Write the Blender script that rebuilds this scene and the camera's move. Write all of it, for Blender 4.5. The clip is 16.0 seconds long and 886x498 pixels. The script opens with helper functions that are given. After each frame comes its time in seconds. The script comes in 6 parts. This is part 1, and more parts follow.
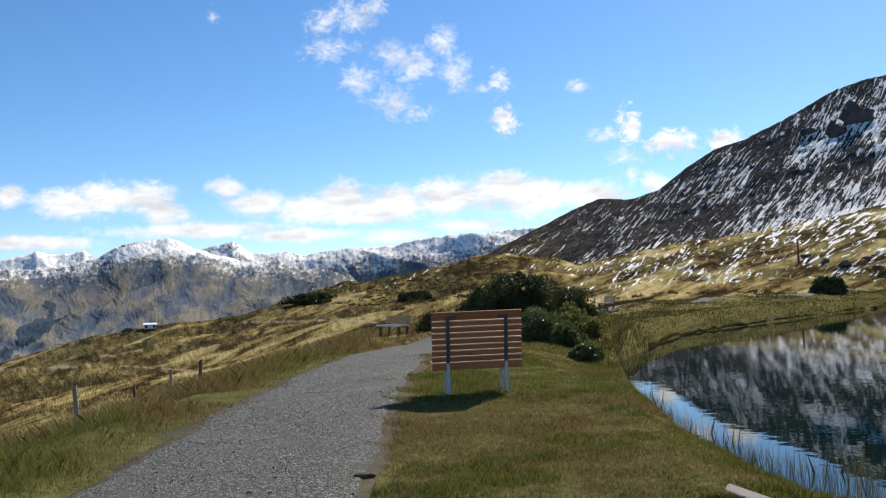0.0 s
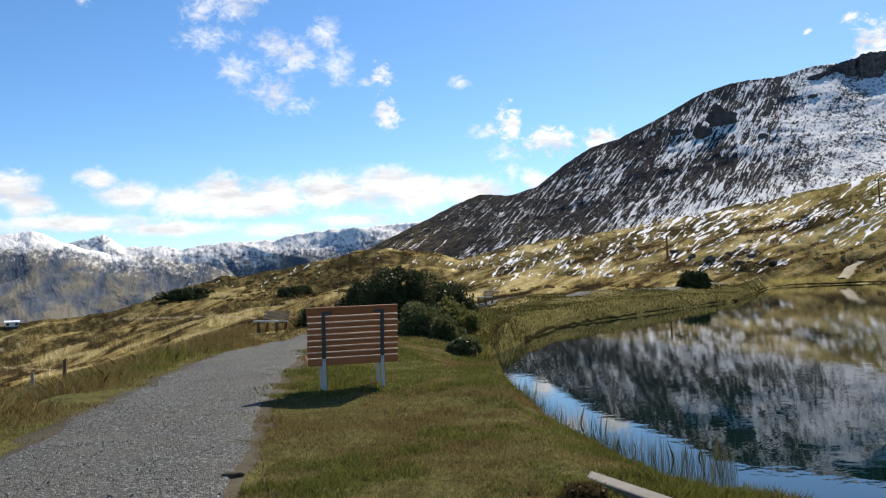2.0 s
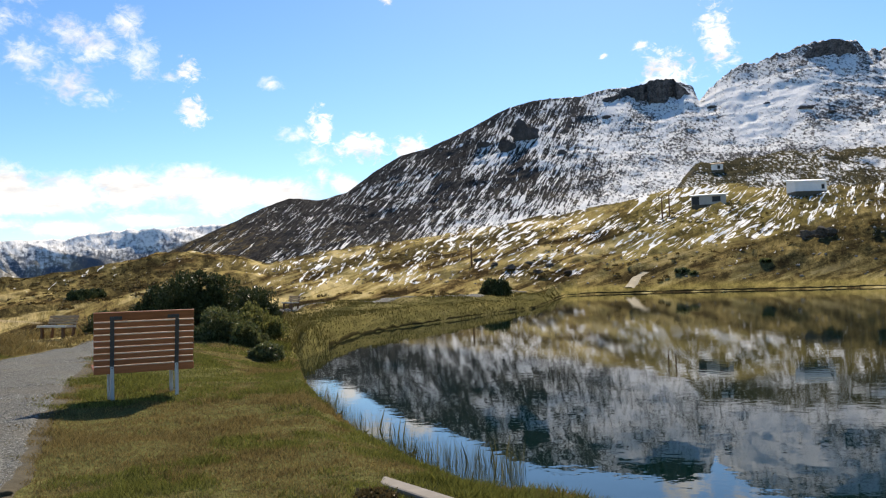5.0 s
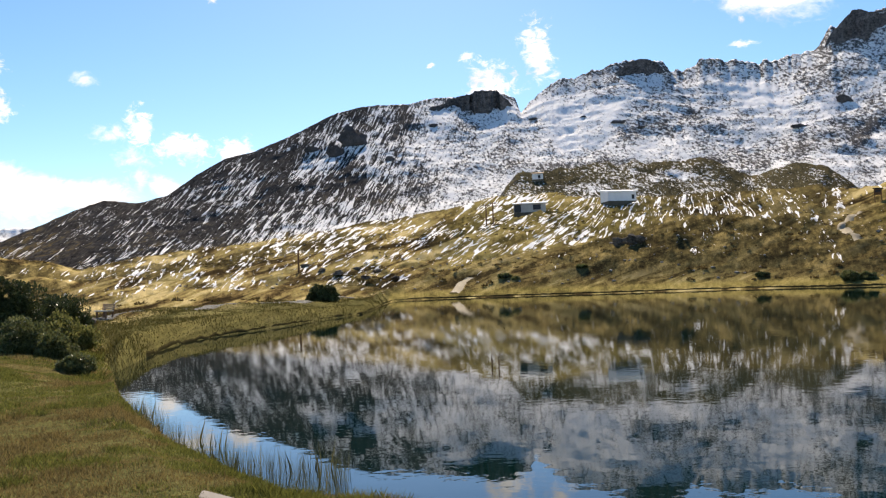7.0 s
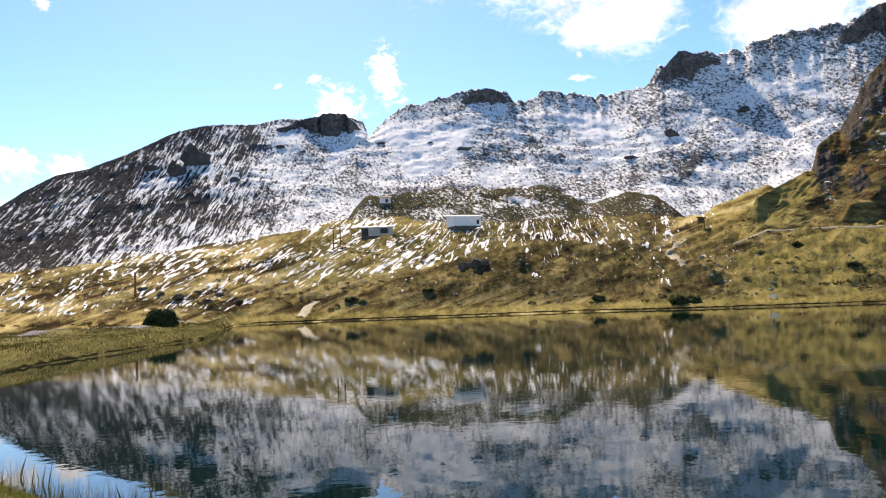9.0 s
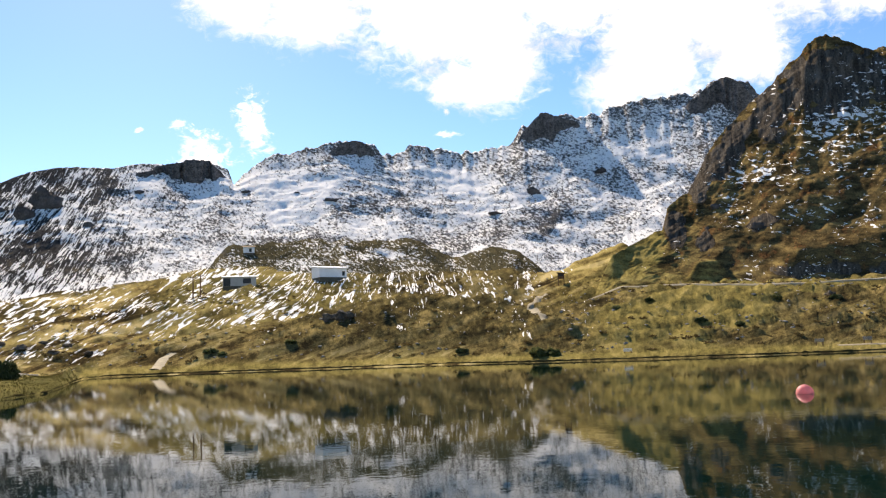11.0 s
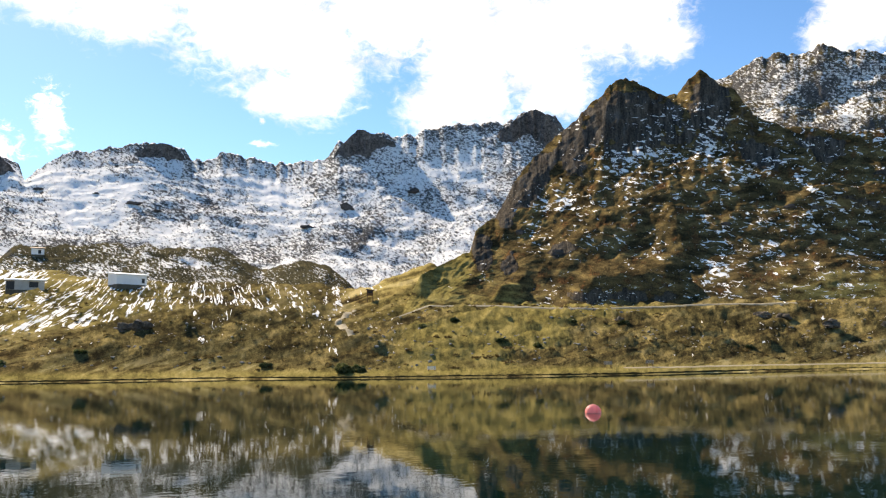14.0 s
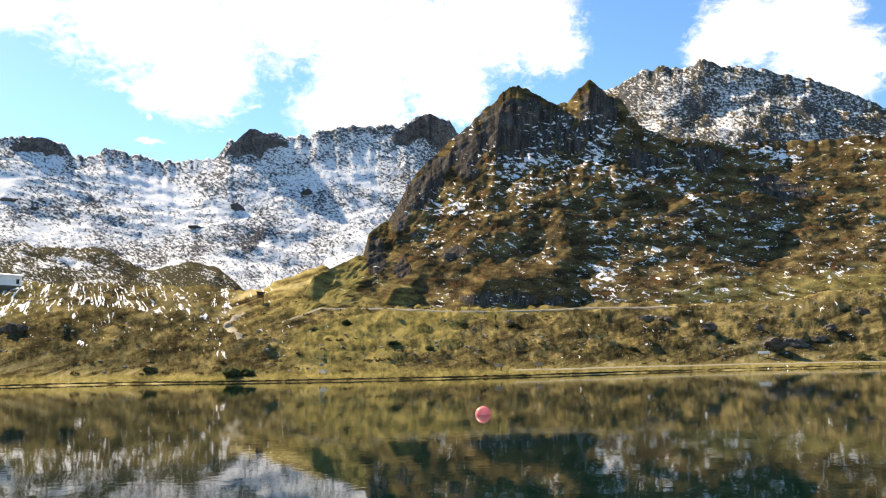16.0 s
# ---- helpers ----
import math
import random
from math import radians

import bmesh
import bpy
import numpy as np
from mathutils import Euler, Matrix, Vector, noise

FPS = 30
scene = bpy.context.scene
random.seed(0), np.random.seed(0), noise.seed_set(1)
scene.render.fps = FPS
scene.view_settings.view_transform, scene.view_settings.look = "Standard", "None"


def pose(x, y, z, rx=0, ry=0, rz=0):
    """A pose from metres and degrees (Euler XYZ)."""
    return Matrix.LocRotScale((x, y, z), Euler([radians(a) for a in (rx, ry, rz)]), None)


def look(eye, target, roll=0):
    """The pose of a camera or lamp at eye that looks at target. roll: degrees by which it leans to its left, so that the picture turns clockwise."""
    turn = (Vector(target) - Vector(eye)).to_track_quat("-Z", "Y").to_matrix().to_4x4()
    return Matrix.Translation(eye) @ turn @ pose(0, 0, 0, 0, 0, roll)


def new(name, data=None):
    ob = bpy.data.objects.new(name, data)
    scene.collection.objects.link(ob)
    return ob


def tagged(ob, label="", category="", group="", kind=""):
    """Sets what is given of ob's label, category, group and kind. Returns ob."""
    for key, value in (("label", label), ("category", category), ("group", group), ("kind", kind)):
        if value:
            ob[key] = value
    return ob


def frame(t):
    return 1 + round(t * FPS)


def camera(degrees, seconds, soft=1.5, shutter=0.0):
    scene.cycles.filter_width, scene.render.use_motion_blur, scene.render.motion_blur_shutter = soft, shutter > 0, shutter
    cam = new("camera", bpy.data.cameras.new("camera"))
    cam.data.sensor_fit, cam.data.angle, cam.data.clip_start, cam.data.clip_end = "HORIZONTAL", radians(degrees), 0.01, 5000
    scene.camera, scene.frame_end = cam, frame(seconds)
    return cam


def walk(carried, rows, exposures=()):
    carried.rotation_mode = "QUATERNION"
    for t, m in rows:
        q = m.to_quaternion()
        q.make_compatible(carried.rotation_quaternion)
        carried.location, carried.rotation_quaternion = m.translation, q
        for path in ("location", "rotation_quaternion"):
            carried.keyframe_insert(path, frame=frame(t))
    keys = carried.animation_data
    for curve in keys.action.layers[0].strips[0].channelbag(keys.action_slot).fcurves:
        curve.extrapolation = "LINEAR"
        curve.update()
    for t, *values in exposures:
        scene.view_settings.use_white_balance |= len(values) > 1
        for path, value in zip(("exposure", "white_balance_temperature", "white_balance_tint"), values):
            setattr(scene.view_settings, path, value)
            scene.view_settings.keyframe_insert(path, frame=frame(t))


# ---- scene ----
EYE = 1.45
WATER = -0.6
cam = camera(53.66, 16.0, 1.2)
# seconds, sideways step, yaw, pitch, roll
PATH = [
    (0.0, 0.000, -0.00, 3.14, 2.37),
    (0.5, 0.023, -1.90, 2.88, 2.10),
    (1.0, 0.047, -4.33, 2.50, 1.93),
    (1.5, 0.070, -6.03, 2.49, 2.45),
    (2.0, 0.083, -7.70, 2.46, 2.57),
    (2.5, 0.097, -9.21, 2.50, 2.53),
    (3.0, 0.110, -10.98, 3.02, 1.98),
    (5.5, 0.170, -22.70, 2.32, 2.01),
    (6.0, 0.176, -25.21, 2.62, 2.17),
    (6.5, 0.182, -28.10, 2.75, 2.56),
    (7.0, 0.188, -31.43, 2.33, 2.18),
    (7.5, 0.194, -33.41, 2.35, 2.70),
    (8.0, 0.200, -35.20, 2.93, 2.31),
    (8.5, 0.203, -38.32, 3.16, 1.97),
    (9.0, 0.206, -41.41, 3.48, 2.29),
    (11.5, 0.222, -52.30, 7.22, 1.67),
    (12.0, 0.225, -54.69, 7.52, 1.23),
    (12.5, 0.228, -57.51, 7.22, 0.94),
    (13.0, 0.231, -59.77, 6.98, 1.28),
    (13.5, 0.234, -61.23, 6.97, 0.91),
    (14.0, 0.237, -62.79, 7.29, 0.75),
    (14.5, 0.241, -64.23, 7.87, 0.57),
    (15.0, 0.244, -66.14, 8.17, 0.56),
    (15.5, 0.247, -67.85, 8.33, 0.71),
    (16.0, 0.250, -69.79, 7.37, 1.03),
]
walk(cam, [(t, pose(x, -0.15 * x, EYE, 90 + p, r, y)) for t, x, y, p, r in PATH],
     exposures=[(0.0, 0.43, 6450, 10), (3.0, 0.49, 6600, 10), (5.5, 0.66, 7000, 11), (6.5, 0.68, 7150, 12), (7.5, 0.91, 7250, 15), (9.0, 1.01, 7200, 16), (11.5, 0.91, 7500, 13), (12.5, 0.85, 7500, 12), (13.0, 0.81, 7500, 11), (14.0, 1.03, 7500, 11), (15.0, 1.22, 7500, 11), (16.0, 1.25, 7500, 11)])

# ---- light ----
SUN_AZ, SUN_EL = 31.0, 35.0
CLOUD = 7.6
sun = new("sun", bpy.data.lights.new("sun", "SUN"))
sun.data.energy, sun.data.angle, sun.data.color = 5.0, radians(0.55), (1.0, 0.93, 0.82)
sun.matrix_world = look((0, 0, 0), (-math.sin(radians(SUN_AZ)) * math.cos(radians(SUN_EL)),
                                    -math.cos(radians(SUN_AZ)) * math.cos(radians(SUN_EL)), -math.sin(radians(SUN_EL))))
sun.location = (60, 50, 80)

world = bpy.data.worlds.new("alpine_sky")
scene.world = world
world.use_nodes = True
WN, WL = world.node_tree.nodes, world.node_tree.links
WN.clear()


def wmath(op, a, b=None, c=None, clamp=False):
    n = WN.new("ShaderNodeMath")
    n.operation, n.use_clamp = op, clamp
    for i, x in enumerate((a, b, c)):
        if x is None:
            continue
        if isinstance(x, (int, float)):
            n.inputs[i].default_value = x
        else:
            WL.new(x, n.inputs[i])
    return n.outputs[0]


sky = WN.new("ShaderNodeTexSky")
sky.sky_type, sky.sun_disc = "NISHITA", False
sky.sun_elevation, sky.sun_rotation = radians(SUN_EL), radians(SUN_AZ)
sky.altitude, sky.air_density, sky.dust_density, sky.ozone_density = 1600, 1.0, 0.35, 4.0
coord = WN.new("ShaderNodeTexCoord")
split = WN.new("ShaderNodeSeparateXYZ")
WL.new(coord.outputs["Generated"], split.inputs[0])
az_n = wmath("MULTIPLY", wmath("ARCTAN2", split.outputs[0], split.outputs[1]), 57.29578)
el_n = wmath("MULTIPLY", wmath("ARCSINE", split.outputs[2]), 57.29578)
azel = WN.new("ShaderNodeCombineXYZ")
WL.new(az_n, azel.inputs[0]), WL.new(el_n, azel.inputs[1])
# clouds: bearing, elevation, half width, half height (degrees)
VALLEY_CLOUDS = [
    (-26.3, 7.0, 0.89, 0.68), (-23.0, 6.5, 1.88, 0.89), (-21.0, 6.9, 1.71, 1.03), (-18.8, 6.8, 1.64, 1.1),
    (-17.5, 5.9, 1.3, 0.68), (-15.5, 4.8, 5.82, 0.48), (-9.5, 4.4, 3.76, 0.41), (-24.6, 4.2, 3.08, 0.44),
    (-13.5, 7.4, 1.1, 0.68), (-11.8, 6.5, 2.05, 0.82), (-8.7, 6.1, 2.4, 0.89), (-6.2, 6.4, 2.05, 1.16),
    (-2.9, 6.2, 2.57, 1.1), (0.5, 6.5, 2.57, 1.23), (3.8, 6.7, 2.57, 1.23), (6.4, 6.2, 2.4, 1.16),
    (9.7, 6.2, 2.57, 0.96), (14.0, 6.6, 0.89, 0.68), (-3.3, 4.1, 2.05, 0.48), (1.9, 4.6, 2.4, 0.41),
    (-5.1, 5.4, 4.11, 0.48),
]
HIGH_CLOUDS = [
    (37.4, 22.1, 3.08, 1.71), (42.1, 21.7, 3.76, 2.05), (51.0, 21.5, 5.82, 3.42), (54.7, 19.3, 3.08, 3.59),
    (59.5, 22.7, 5.13, 3.08), (64.9, 20.0, 3.76, 3.94), (62.6, 16.6, 2.4, 1.71), (69.1, 20.4, 4.45, 4.11),
    (70.6, 17.5, 2.4, 2.05), (74.5, 21.9, 4.45, 3.08), (77.1, 20.0, 2.57, 1.44), (49.7, 28.1, 13.69, 4.45),
    (68.9, 28.5, 11.98, 4.11), (53.0, 17.1, 3.08, 1.54), (64.9, 17.2, 3.08, 2.4), (90.0, 20.1, 2.57, 2.05),
    (93.9, 19.5, 2.74, 3.08), (95.0, 17.4, 2.74, 2.05), (87.9, 18.7, 1.54, 1.2), (93.2, 23.1, 4.45, 2.74),
]
# small firm puffs
PUFFS = [
    (38.2, 14.7, 1.03, 1.78), (35.3, 13.0, 1.44, 1.3), (33.4, 14.6, 0.62, 0.41), (31.1, 14.2, 0.27, 0.21),
    (17.1, 18.3, 0.48, 0.34), (50.8, 14.0, 0.89, 0.24), (51.1, 15.4, 0.27, 0.27), (4.4, 13.9, 0.82, 0.75),
    (4.4, 11.3, 0.96, 0.96), (12.6, 10.3, 0.68, 1.23), (15.2, 9.2, 1.71, 0.96), (18.4, 9.1, 1.23, 0.75),
]
# thin torn scraps
WISPS = [
    (-7.2, 17.8, 0.89, 0.62), (-5.0, 18.1, 1.37, 0.89), (-3.9, 18.6, 0.89, 0.75), (-6.6, 16.1, 1.37, 0.62),
    (-5.0, 14.3, 0.89, 0.89), (-2.9, 15.7, 1.16, 0.75), (-1.2, 14.9, 1.16, 0.96), (0.7, 16.4, 0.75, 0.75),
    (1.4, 14.4, 0.82, 1.03), (-2.6, 12.8, 1.23, 0.82), (-1.0, 12.0, 1.03, 0.48), (3.2, 13.4, 0.55, 0.21),
    (9.4, 13.1, 0.62, 0.31), (10.8, 9.9, 0.82, 0.41), (12.1, 8.6, 0.89, 0.55), (12.5, 7.1, 0.34, 0.75),
    (-14.2, 18.1, 0.34, 0.41),
]


def nearest(clouds):
    best = None
    for ca, ce, cw, ch in clouds:
        ma = WN.new("ShaderNodeVectorMath")
        ma.operation = "MULTIPLY_ADD"
        ma.inputs[1].default_value = (1 / cw, 1 / ch, 0)
        ma.inputs[2].default_value = (-ca / cw, -ce / ch, 0)
        WL.new(azel.outputs[0], ma.inputs[0])
        le = WN.new("ShaderNodeVectorMath")
        le.operation = "LENGTH"
        WL.new(ma.outputs[0], le.inputs[0])
        best = le.outputs["Value"] if best is None else wmath("MINIMUM", best, le.outputs["Value"])
    return best


def wnoise(scale, detail, rough, sx=1.0, sy=1.0, distort=0.0):
    mp = WN.new("ShaderNodeVectorMath")
    mp.operation = "MULTIPLY"
    mp.inputs[1].default_value = (sx, sy, 1)
    WL.new(azel.outputs[0], mp.inputs[0])
    n = WN.new("ShaderNodeTexNoise")
    n.inputs["Scale"].default_value, n.inputs["Detail"].default_value = scale, detail
    n.inputs["Roughness"].default_value, n.inputs["Distortion"].default_value = rough, distort
    WL.new(mp.outputs[0], n.inputs["Vector"])
    return n.outputs[0]


puff = wnoise(0.34, 6, 0.60, 0.8, 1.3, 0.6)
curl = wnoise(1.15, 8, 0.66, 0.85, 1.2, 0.9)


shred = wnoise(2.1, 6, 0.62, 0.9, 1.1, 0.5)


def cloud_body(clouds, slow, quick, start=1.0, torn=0.8):
    uneven = wmath("ADD", wmath("MULTIPLY", wmath("SUBTRACT", puff, 0.5), slow), wmath("MULTIPLY", wmath("SUBTRACT", curl, 0.5), quick))
    uneven = wmath("ADD", uneven, wmath("MULTIPLY", wmath("SUBTRACT", shred, 0.5), torn))
    return wmath("ADD", wmath("SUBTRACT", start, nearest(clouds)), uneven)


def veil(x, lo, hi, most):
    n = WN.new("ShaderNodeMapRange")
    n.interpolation_type = "SMOOTHSTEP"
    for k, v in (("From Min", lo), ("From Max", hi), ("To Max", most)):
        n.inputs[k].default_value = v
    WL.new(x, n.inputs["Value"])
    return n.outputs[0]


cover = wmath("MAXIMUM", veil(cloud_body(VALLEY_CLOUDS, 1.6, 1.5, 1.25, 0.35), -0.15, 0.90, 1.0), veil(cloud_body(HIGH_CLOUDS, 1.5, 1.15, 1.15, 0.25), -0.25, 0.75, 1.0))
cover = wmath("MAXIMUM", cover, veil(cloud_body(PUFFS, 1.8, 3.6, 1.1, 1.6), -0.15, 1.05, 1.0))
cover = wmath("MAXIMUM", cover, veil(cloud_body(WISPS, 2.4, 3.6, 1.35, 1.5), -0.25, 2.0, 0.88))
# thicker, greyer undersides by a broad unevenness
grey = wnoise(0.34, 5, 0.6, 0.6, 1.9)
tone = WN.new("ShaderNodeValToRGB")
tone.color_ramp.elements[0].position, tone.color_ramp.elements[0].color = 0.38, (0.72, 0.73, 0.76, 1)
tone.color_ramp.elements[1].position, tone.color_ramp.elements[1].color = 0.54, (1.0, 1.0, 1.0, 1)
WL.new(grey, tone.inputs[0])
bright = WN.new("ShaderNodeMixRGB")
bright.blend_type, bright.inputs[0].default_value = "MULTIPLY", 1.0
bright.inputs[2].default_value = (CLOUD, CLOUD, CLOUD, 1)
WL.new(tone.outputs[0], bright.inputs[1])
deep = WN.new("ShaderNodeHueSaturation")
deep.inputs["Saturation"].default_value = 1.15
WL.new(sky.outputs[0], deep.inputs["Color"])
mixsky = WN.new("ShaderNodeMixRGB")
WL.new(cover, mixsky.inputs[0])
WL.new(deep.outputs[0], mixsky.inputs[1]), WL.new(bright.outputs[0], mixsky.inputs[2])
bg = WN.new("ShaderNodeBackground")
bg.inputs["Strength"].default_value = 0.105
WL.new(mixsky.outputs[0], bg.inputs[0])
WL.new(bg.outputs[0], WN.new("ShaderNodeOutputWorld").inputs[0])

# ---- materials ----


class Mat:
    """A node material with short helpers."""

    def __init__(self, name):
        self.m = bpy.data.materials.new(name)
        self.m.use_nodes = True
        self.n, self.l = self.m.node_tree.nodes, self.m.node_tree.links
        self.p = self.n["Principled BSDF"]
        self.p.inputs["Specular IOR Level"].default_value = 0.3

    def put(self, x, socket):
        if isinstance(x, (int, float)):
            socket.default_value = x
        elif isinstance(x, tuple):
            socket.default_value = (*x, 1) if len(x) == 3 and socket.type == "RGBA" else x
        else:
            self.l.new(x, socket)

    def coord(self, scale=(1, 1, 1), turn=(0, 0, 0), attr=""):
        if attr:
            src = self.n.new("ShaderNodeAttribute")
            src.attribute_name = attr
            out = src.outputs["Vector"]
        else:
            out = self.n.new("ShaderNodeTexCoord").outputs["Object"]
        mp = self.n.new("ShaderNodeMapping")
        mp.inputs["Scale"].default_value = scale
        mp.inputs["Rotation"].default_value = [radians(a) for a in turn]
        self.l.new(out, mp.inputs[0])
        return mp.outputs[0]

    def turned(self, turn, scale, attr=""):
        """Coordinates turned about z first and stretched after that."""
        a = self.coord((1, 1, 1), (0, 0, turn), attr)
        mp = self.n.new("ShaderNodeMapping")
        mp.inputs["Scale"].default_value = scale
        self.l.new(a, mp.inputs[0])
        return mp.outputs[0]

    def attr(self, name):
        a = self.n.new("ShaderNodeAttribute")
        a.attribute_name = name
        return a.outputs["Fac"]

    def noise(self, vec, scale, detail=4, rough=0.55, distort=0.0):
        t = self.n.new("ShaderNodeTexNoise")
        self.l.new(vec, t.inputs["Vector"])
        for k, v in (("Scale", scale), ("Detail", detail), ("Roughness", rough), ("Distortion", distort)):
            t.inputs[k].default_value = v
        return t.outputs[0]

    def voronoi(self, vec, scale, out="Distance"):
        t = self.n.new("ShaderNodeTexVoronoi")
        self.l.new(vec, t.inputs["Vector"])
        t.inputs["Scale"].default_value = scale
        return t.outputs[out]

    def math(self, op, a, b=0.0, clamp=False):
        t = self.n.new("ShaderNodeMath")
        t.operation, t.use_clamp = op, clamp
        self.put(a, t.inputs[0]), self.put(b, t.inputs[1])
        return t.outputs[0]

    def step(self, x, lo, hi, a=0.0, b=1.0):
        t = self.n.new("ShaderNodeMapRange")
        t.interpolation_type = "SMOOTHSTEP"
        self.put(x, t.inputs["Value"])
        for k, v in (("From Min", lo), ("From Max", hi), ("To Min", a), ("To Max", b)):
            self.put(v, t.inputs[k])
        return t.outputs[0]

    def ramp(self, x, *stops):
        t = self.n.new("ShaderNodeValToRGB")
        e = t.color_ramp.elements
        while len(e) < len(stops):
            e.new(0.5)
        for el, (pos, col) in zip(e, stops):
            el.position, el.color = pos, (*col, 1)
        self.l.new(x, t.inputs[0])
        return t.outputs[0]

    def mix(self, f, a, b, mode="MIX"):
        t = self.n.new("ShaderNodeMixRGB")
        t.blend_type = mode
        self.put(f, t.inputs[0]), self.put(a, t.inputs[1]), self.put(b, t.inputs[2])
        return t.outputs[0]

    def bump(self, h, strength, dist):
        t = self.n.new("ShaderNodeBump")
        t.inputs["Strength"].default_value, t.inputs["Distance"].default_value = strength, dist
        self.l.new(h, t.inputs["Height"])
        self.l.new(t.outputs[0], self.p.inputs["Normal"])

    def done(self, color=None, rough=0.8, metal=0.0, spec=None):
        if color is not None:
            self.put(color, self.p.inputs["Base Color"])
        self.put(rough, self.p.inputs["Roughness"])
        self.put(metal, self.p.inputs["Metallic"])
        if spec is not None:
            self.p.inputs["Specular IOR Level"].default_value = spec
        return self.m


SNOW = (0.92, 0.895, 0.85)


def mat_ground():
    """Alpine turf, dry and green by turns, with strokes of old snow where the attribute allows them."""
    m = Mat("turf")
    o = m.coord()
    lay = m.coord((1, 1, 1), (0, 0, 0), "lay")
    mid = m.noise(o, 0.6, 5, 0.65)
    fine = m.noise(o, 9.0, 4, 0.7)
    hump = m.noise(lay, 0.30, 6, 0.68, 0.3)
    tuft = m.noise(lay, 1.15, 5, 0.76)
    bands = m.noise(m.turned(-17, (0.16, 1.0, 1.0), "lay"), 0.22, 6, 0.62, 0.6)
    gm = m.math("ADD", m.math("ADD", m.math("MULTIPLY", hump, 0.22), m.math("MULTIPLY", tuft, 0.10)), m.math("MULTIPLY", bands, 0.95))
    gm = m.math("ADD", gm, -0.135)
    grass = m.ramp(gm, (0.40, (0.040, 0.028, 0.014)), (0.46, (0.125, 0.085, 0.034)), (0.50, (0.27, 0.200, 0.080)), (0.54, (0.29, 0.225, 0.078)), (0.60, (0.50, 0.39, 0.18)))
    sward = m.noise(o, 2.6, 6, 0.78)
    near = m.ramp(m.math("ADD", m.math("ADD", m.math("MULTIPLY", mid, 0.25), m.math("MULTIPLY", sward, 0.5)), m.math("MULTIPLY", fine, 0.25)),
                  (0.38, (0.050, 0.045, 0.020)), (0.46, (0.100, 0.092, 0.036)), (0.54, (0.128, 0.124, 0.044)), (0.66, (0.21, 0.185, 0.076)))
    dry = m.attr("dry")
    base = m.mix(dry, near, grass)
    # broad dark patches also paint shaded slopes of the knoll into the heath
    swell = m.noise(m.turned(-8, (0.5, 1.0, 1.0), "lay"), 0.13, 5, 0.6, 0.4)
    rough_heath = m.math("ADD", m.math("ADD", m.math("MULTIPLY", hump, 0.45), m.math("MULTIPLY", tuft, 0.27)), m.math("MULTIPLY", swell, 0.45))
    rough_heath = m.math("ADD", rough_heath, -0.085)
    moor_shade = m.ramp(rough_heath, (0.40, (0.022, 0.018, 0.010)), (0.47, (0.050, 0.040, 0.018)), (0.53, (0.105, 0.082, 0.032)), (0.60, (0.24, 0.180, 0.072)))
    base = m.mix(m.attr("moor_shade"), base, moor_shade)
    lush = m.ramp(rough_heath, (0.41, (0.110, 0.088, 0.030)), (0.50, (0.215, 0.175, 0.054)), (0.60, (0.32, 0.250, 0.085)))
    base = m.mix(m.attr("lush"), base, lush)
    base = m.mix(m.attr("track"), base, (0.36, 0.29, 0.17))
    f = m.coord((1, 1, 1), (0, 0, 0), "fall")
    lean = m.coord((1, 0.75, 1), (0, 0, 0), "fall")
    st = m.noise(lean, 0.30, 5, 0.60, 1.3)
    st = m.mix(m.attr("fleck"), st, m.noise(lean, 0.42, 5, 0.62, 0.6))
    st2 = m.noise(f, 0.06, 4, 0.6)
    sn = m.math("ADD", st, m.math("MULTIPLY", m.math("SUBTRACT", st2, 0.5), 0.40))
    lim = m.math("SUBTRACT", 0.80, m.math("MULTIPLY", m.attr("snow"), 0.40))
    mask = m.step(m.math("SUBTRACT", sn, lim), 0.0, 0.03)
    mask = m.math("MULTIPLY", mask, m.step(m.attr("snow"), 0.02, 0.15))
    col = m.mix(mask, base, SNOW)
    close = m.math("ADD", m.math("MULTIPLY", fine, 0.018), m.math("MULTIPLY", m.noise(o, 1.2, 6, 0.7), 0.15))
    away = m.math("ADD", m.math("MULTIPLY", hump, 0.5), m.math("MULTIPLY", tuft, 0.09))
    m.bump(m.mix(dry, close, away), 0.8, 1.0)
    return m.done(col, m.mix(mask, (0.9, 0.9, 0.9), (0.6, 0.6, 0.6)), spec=0.0)


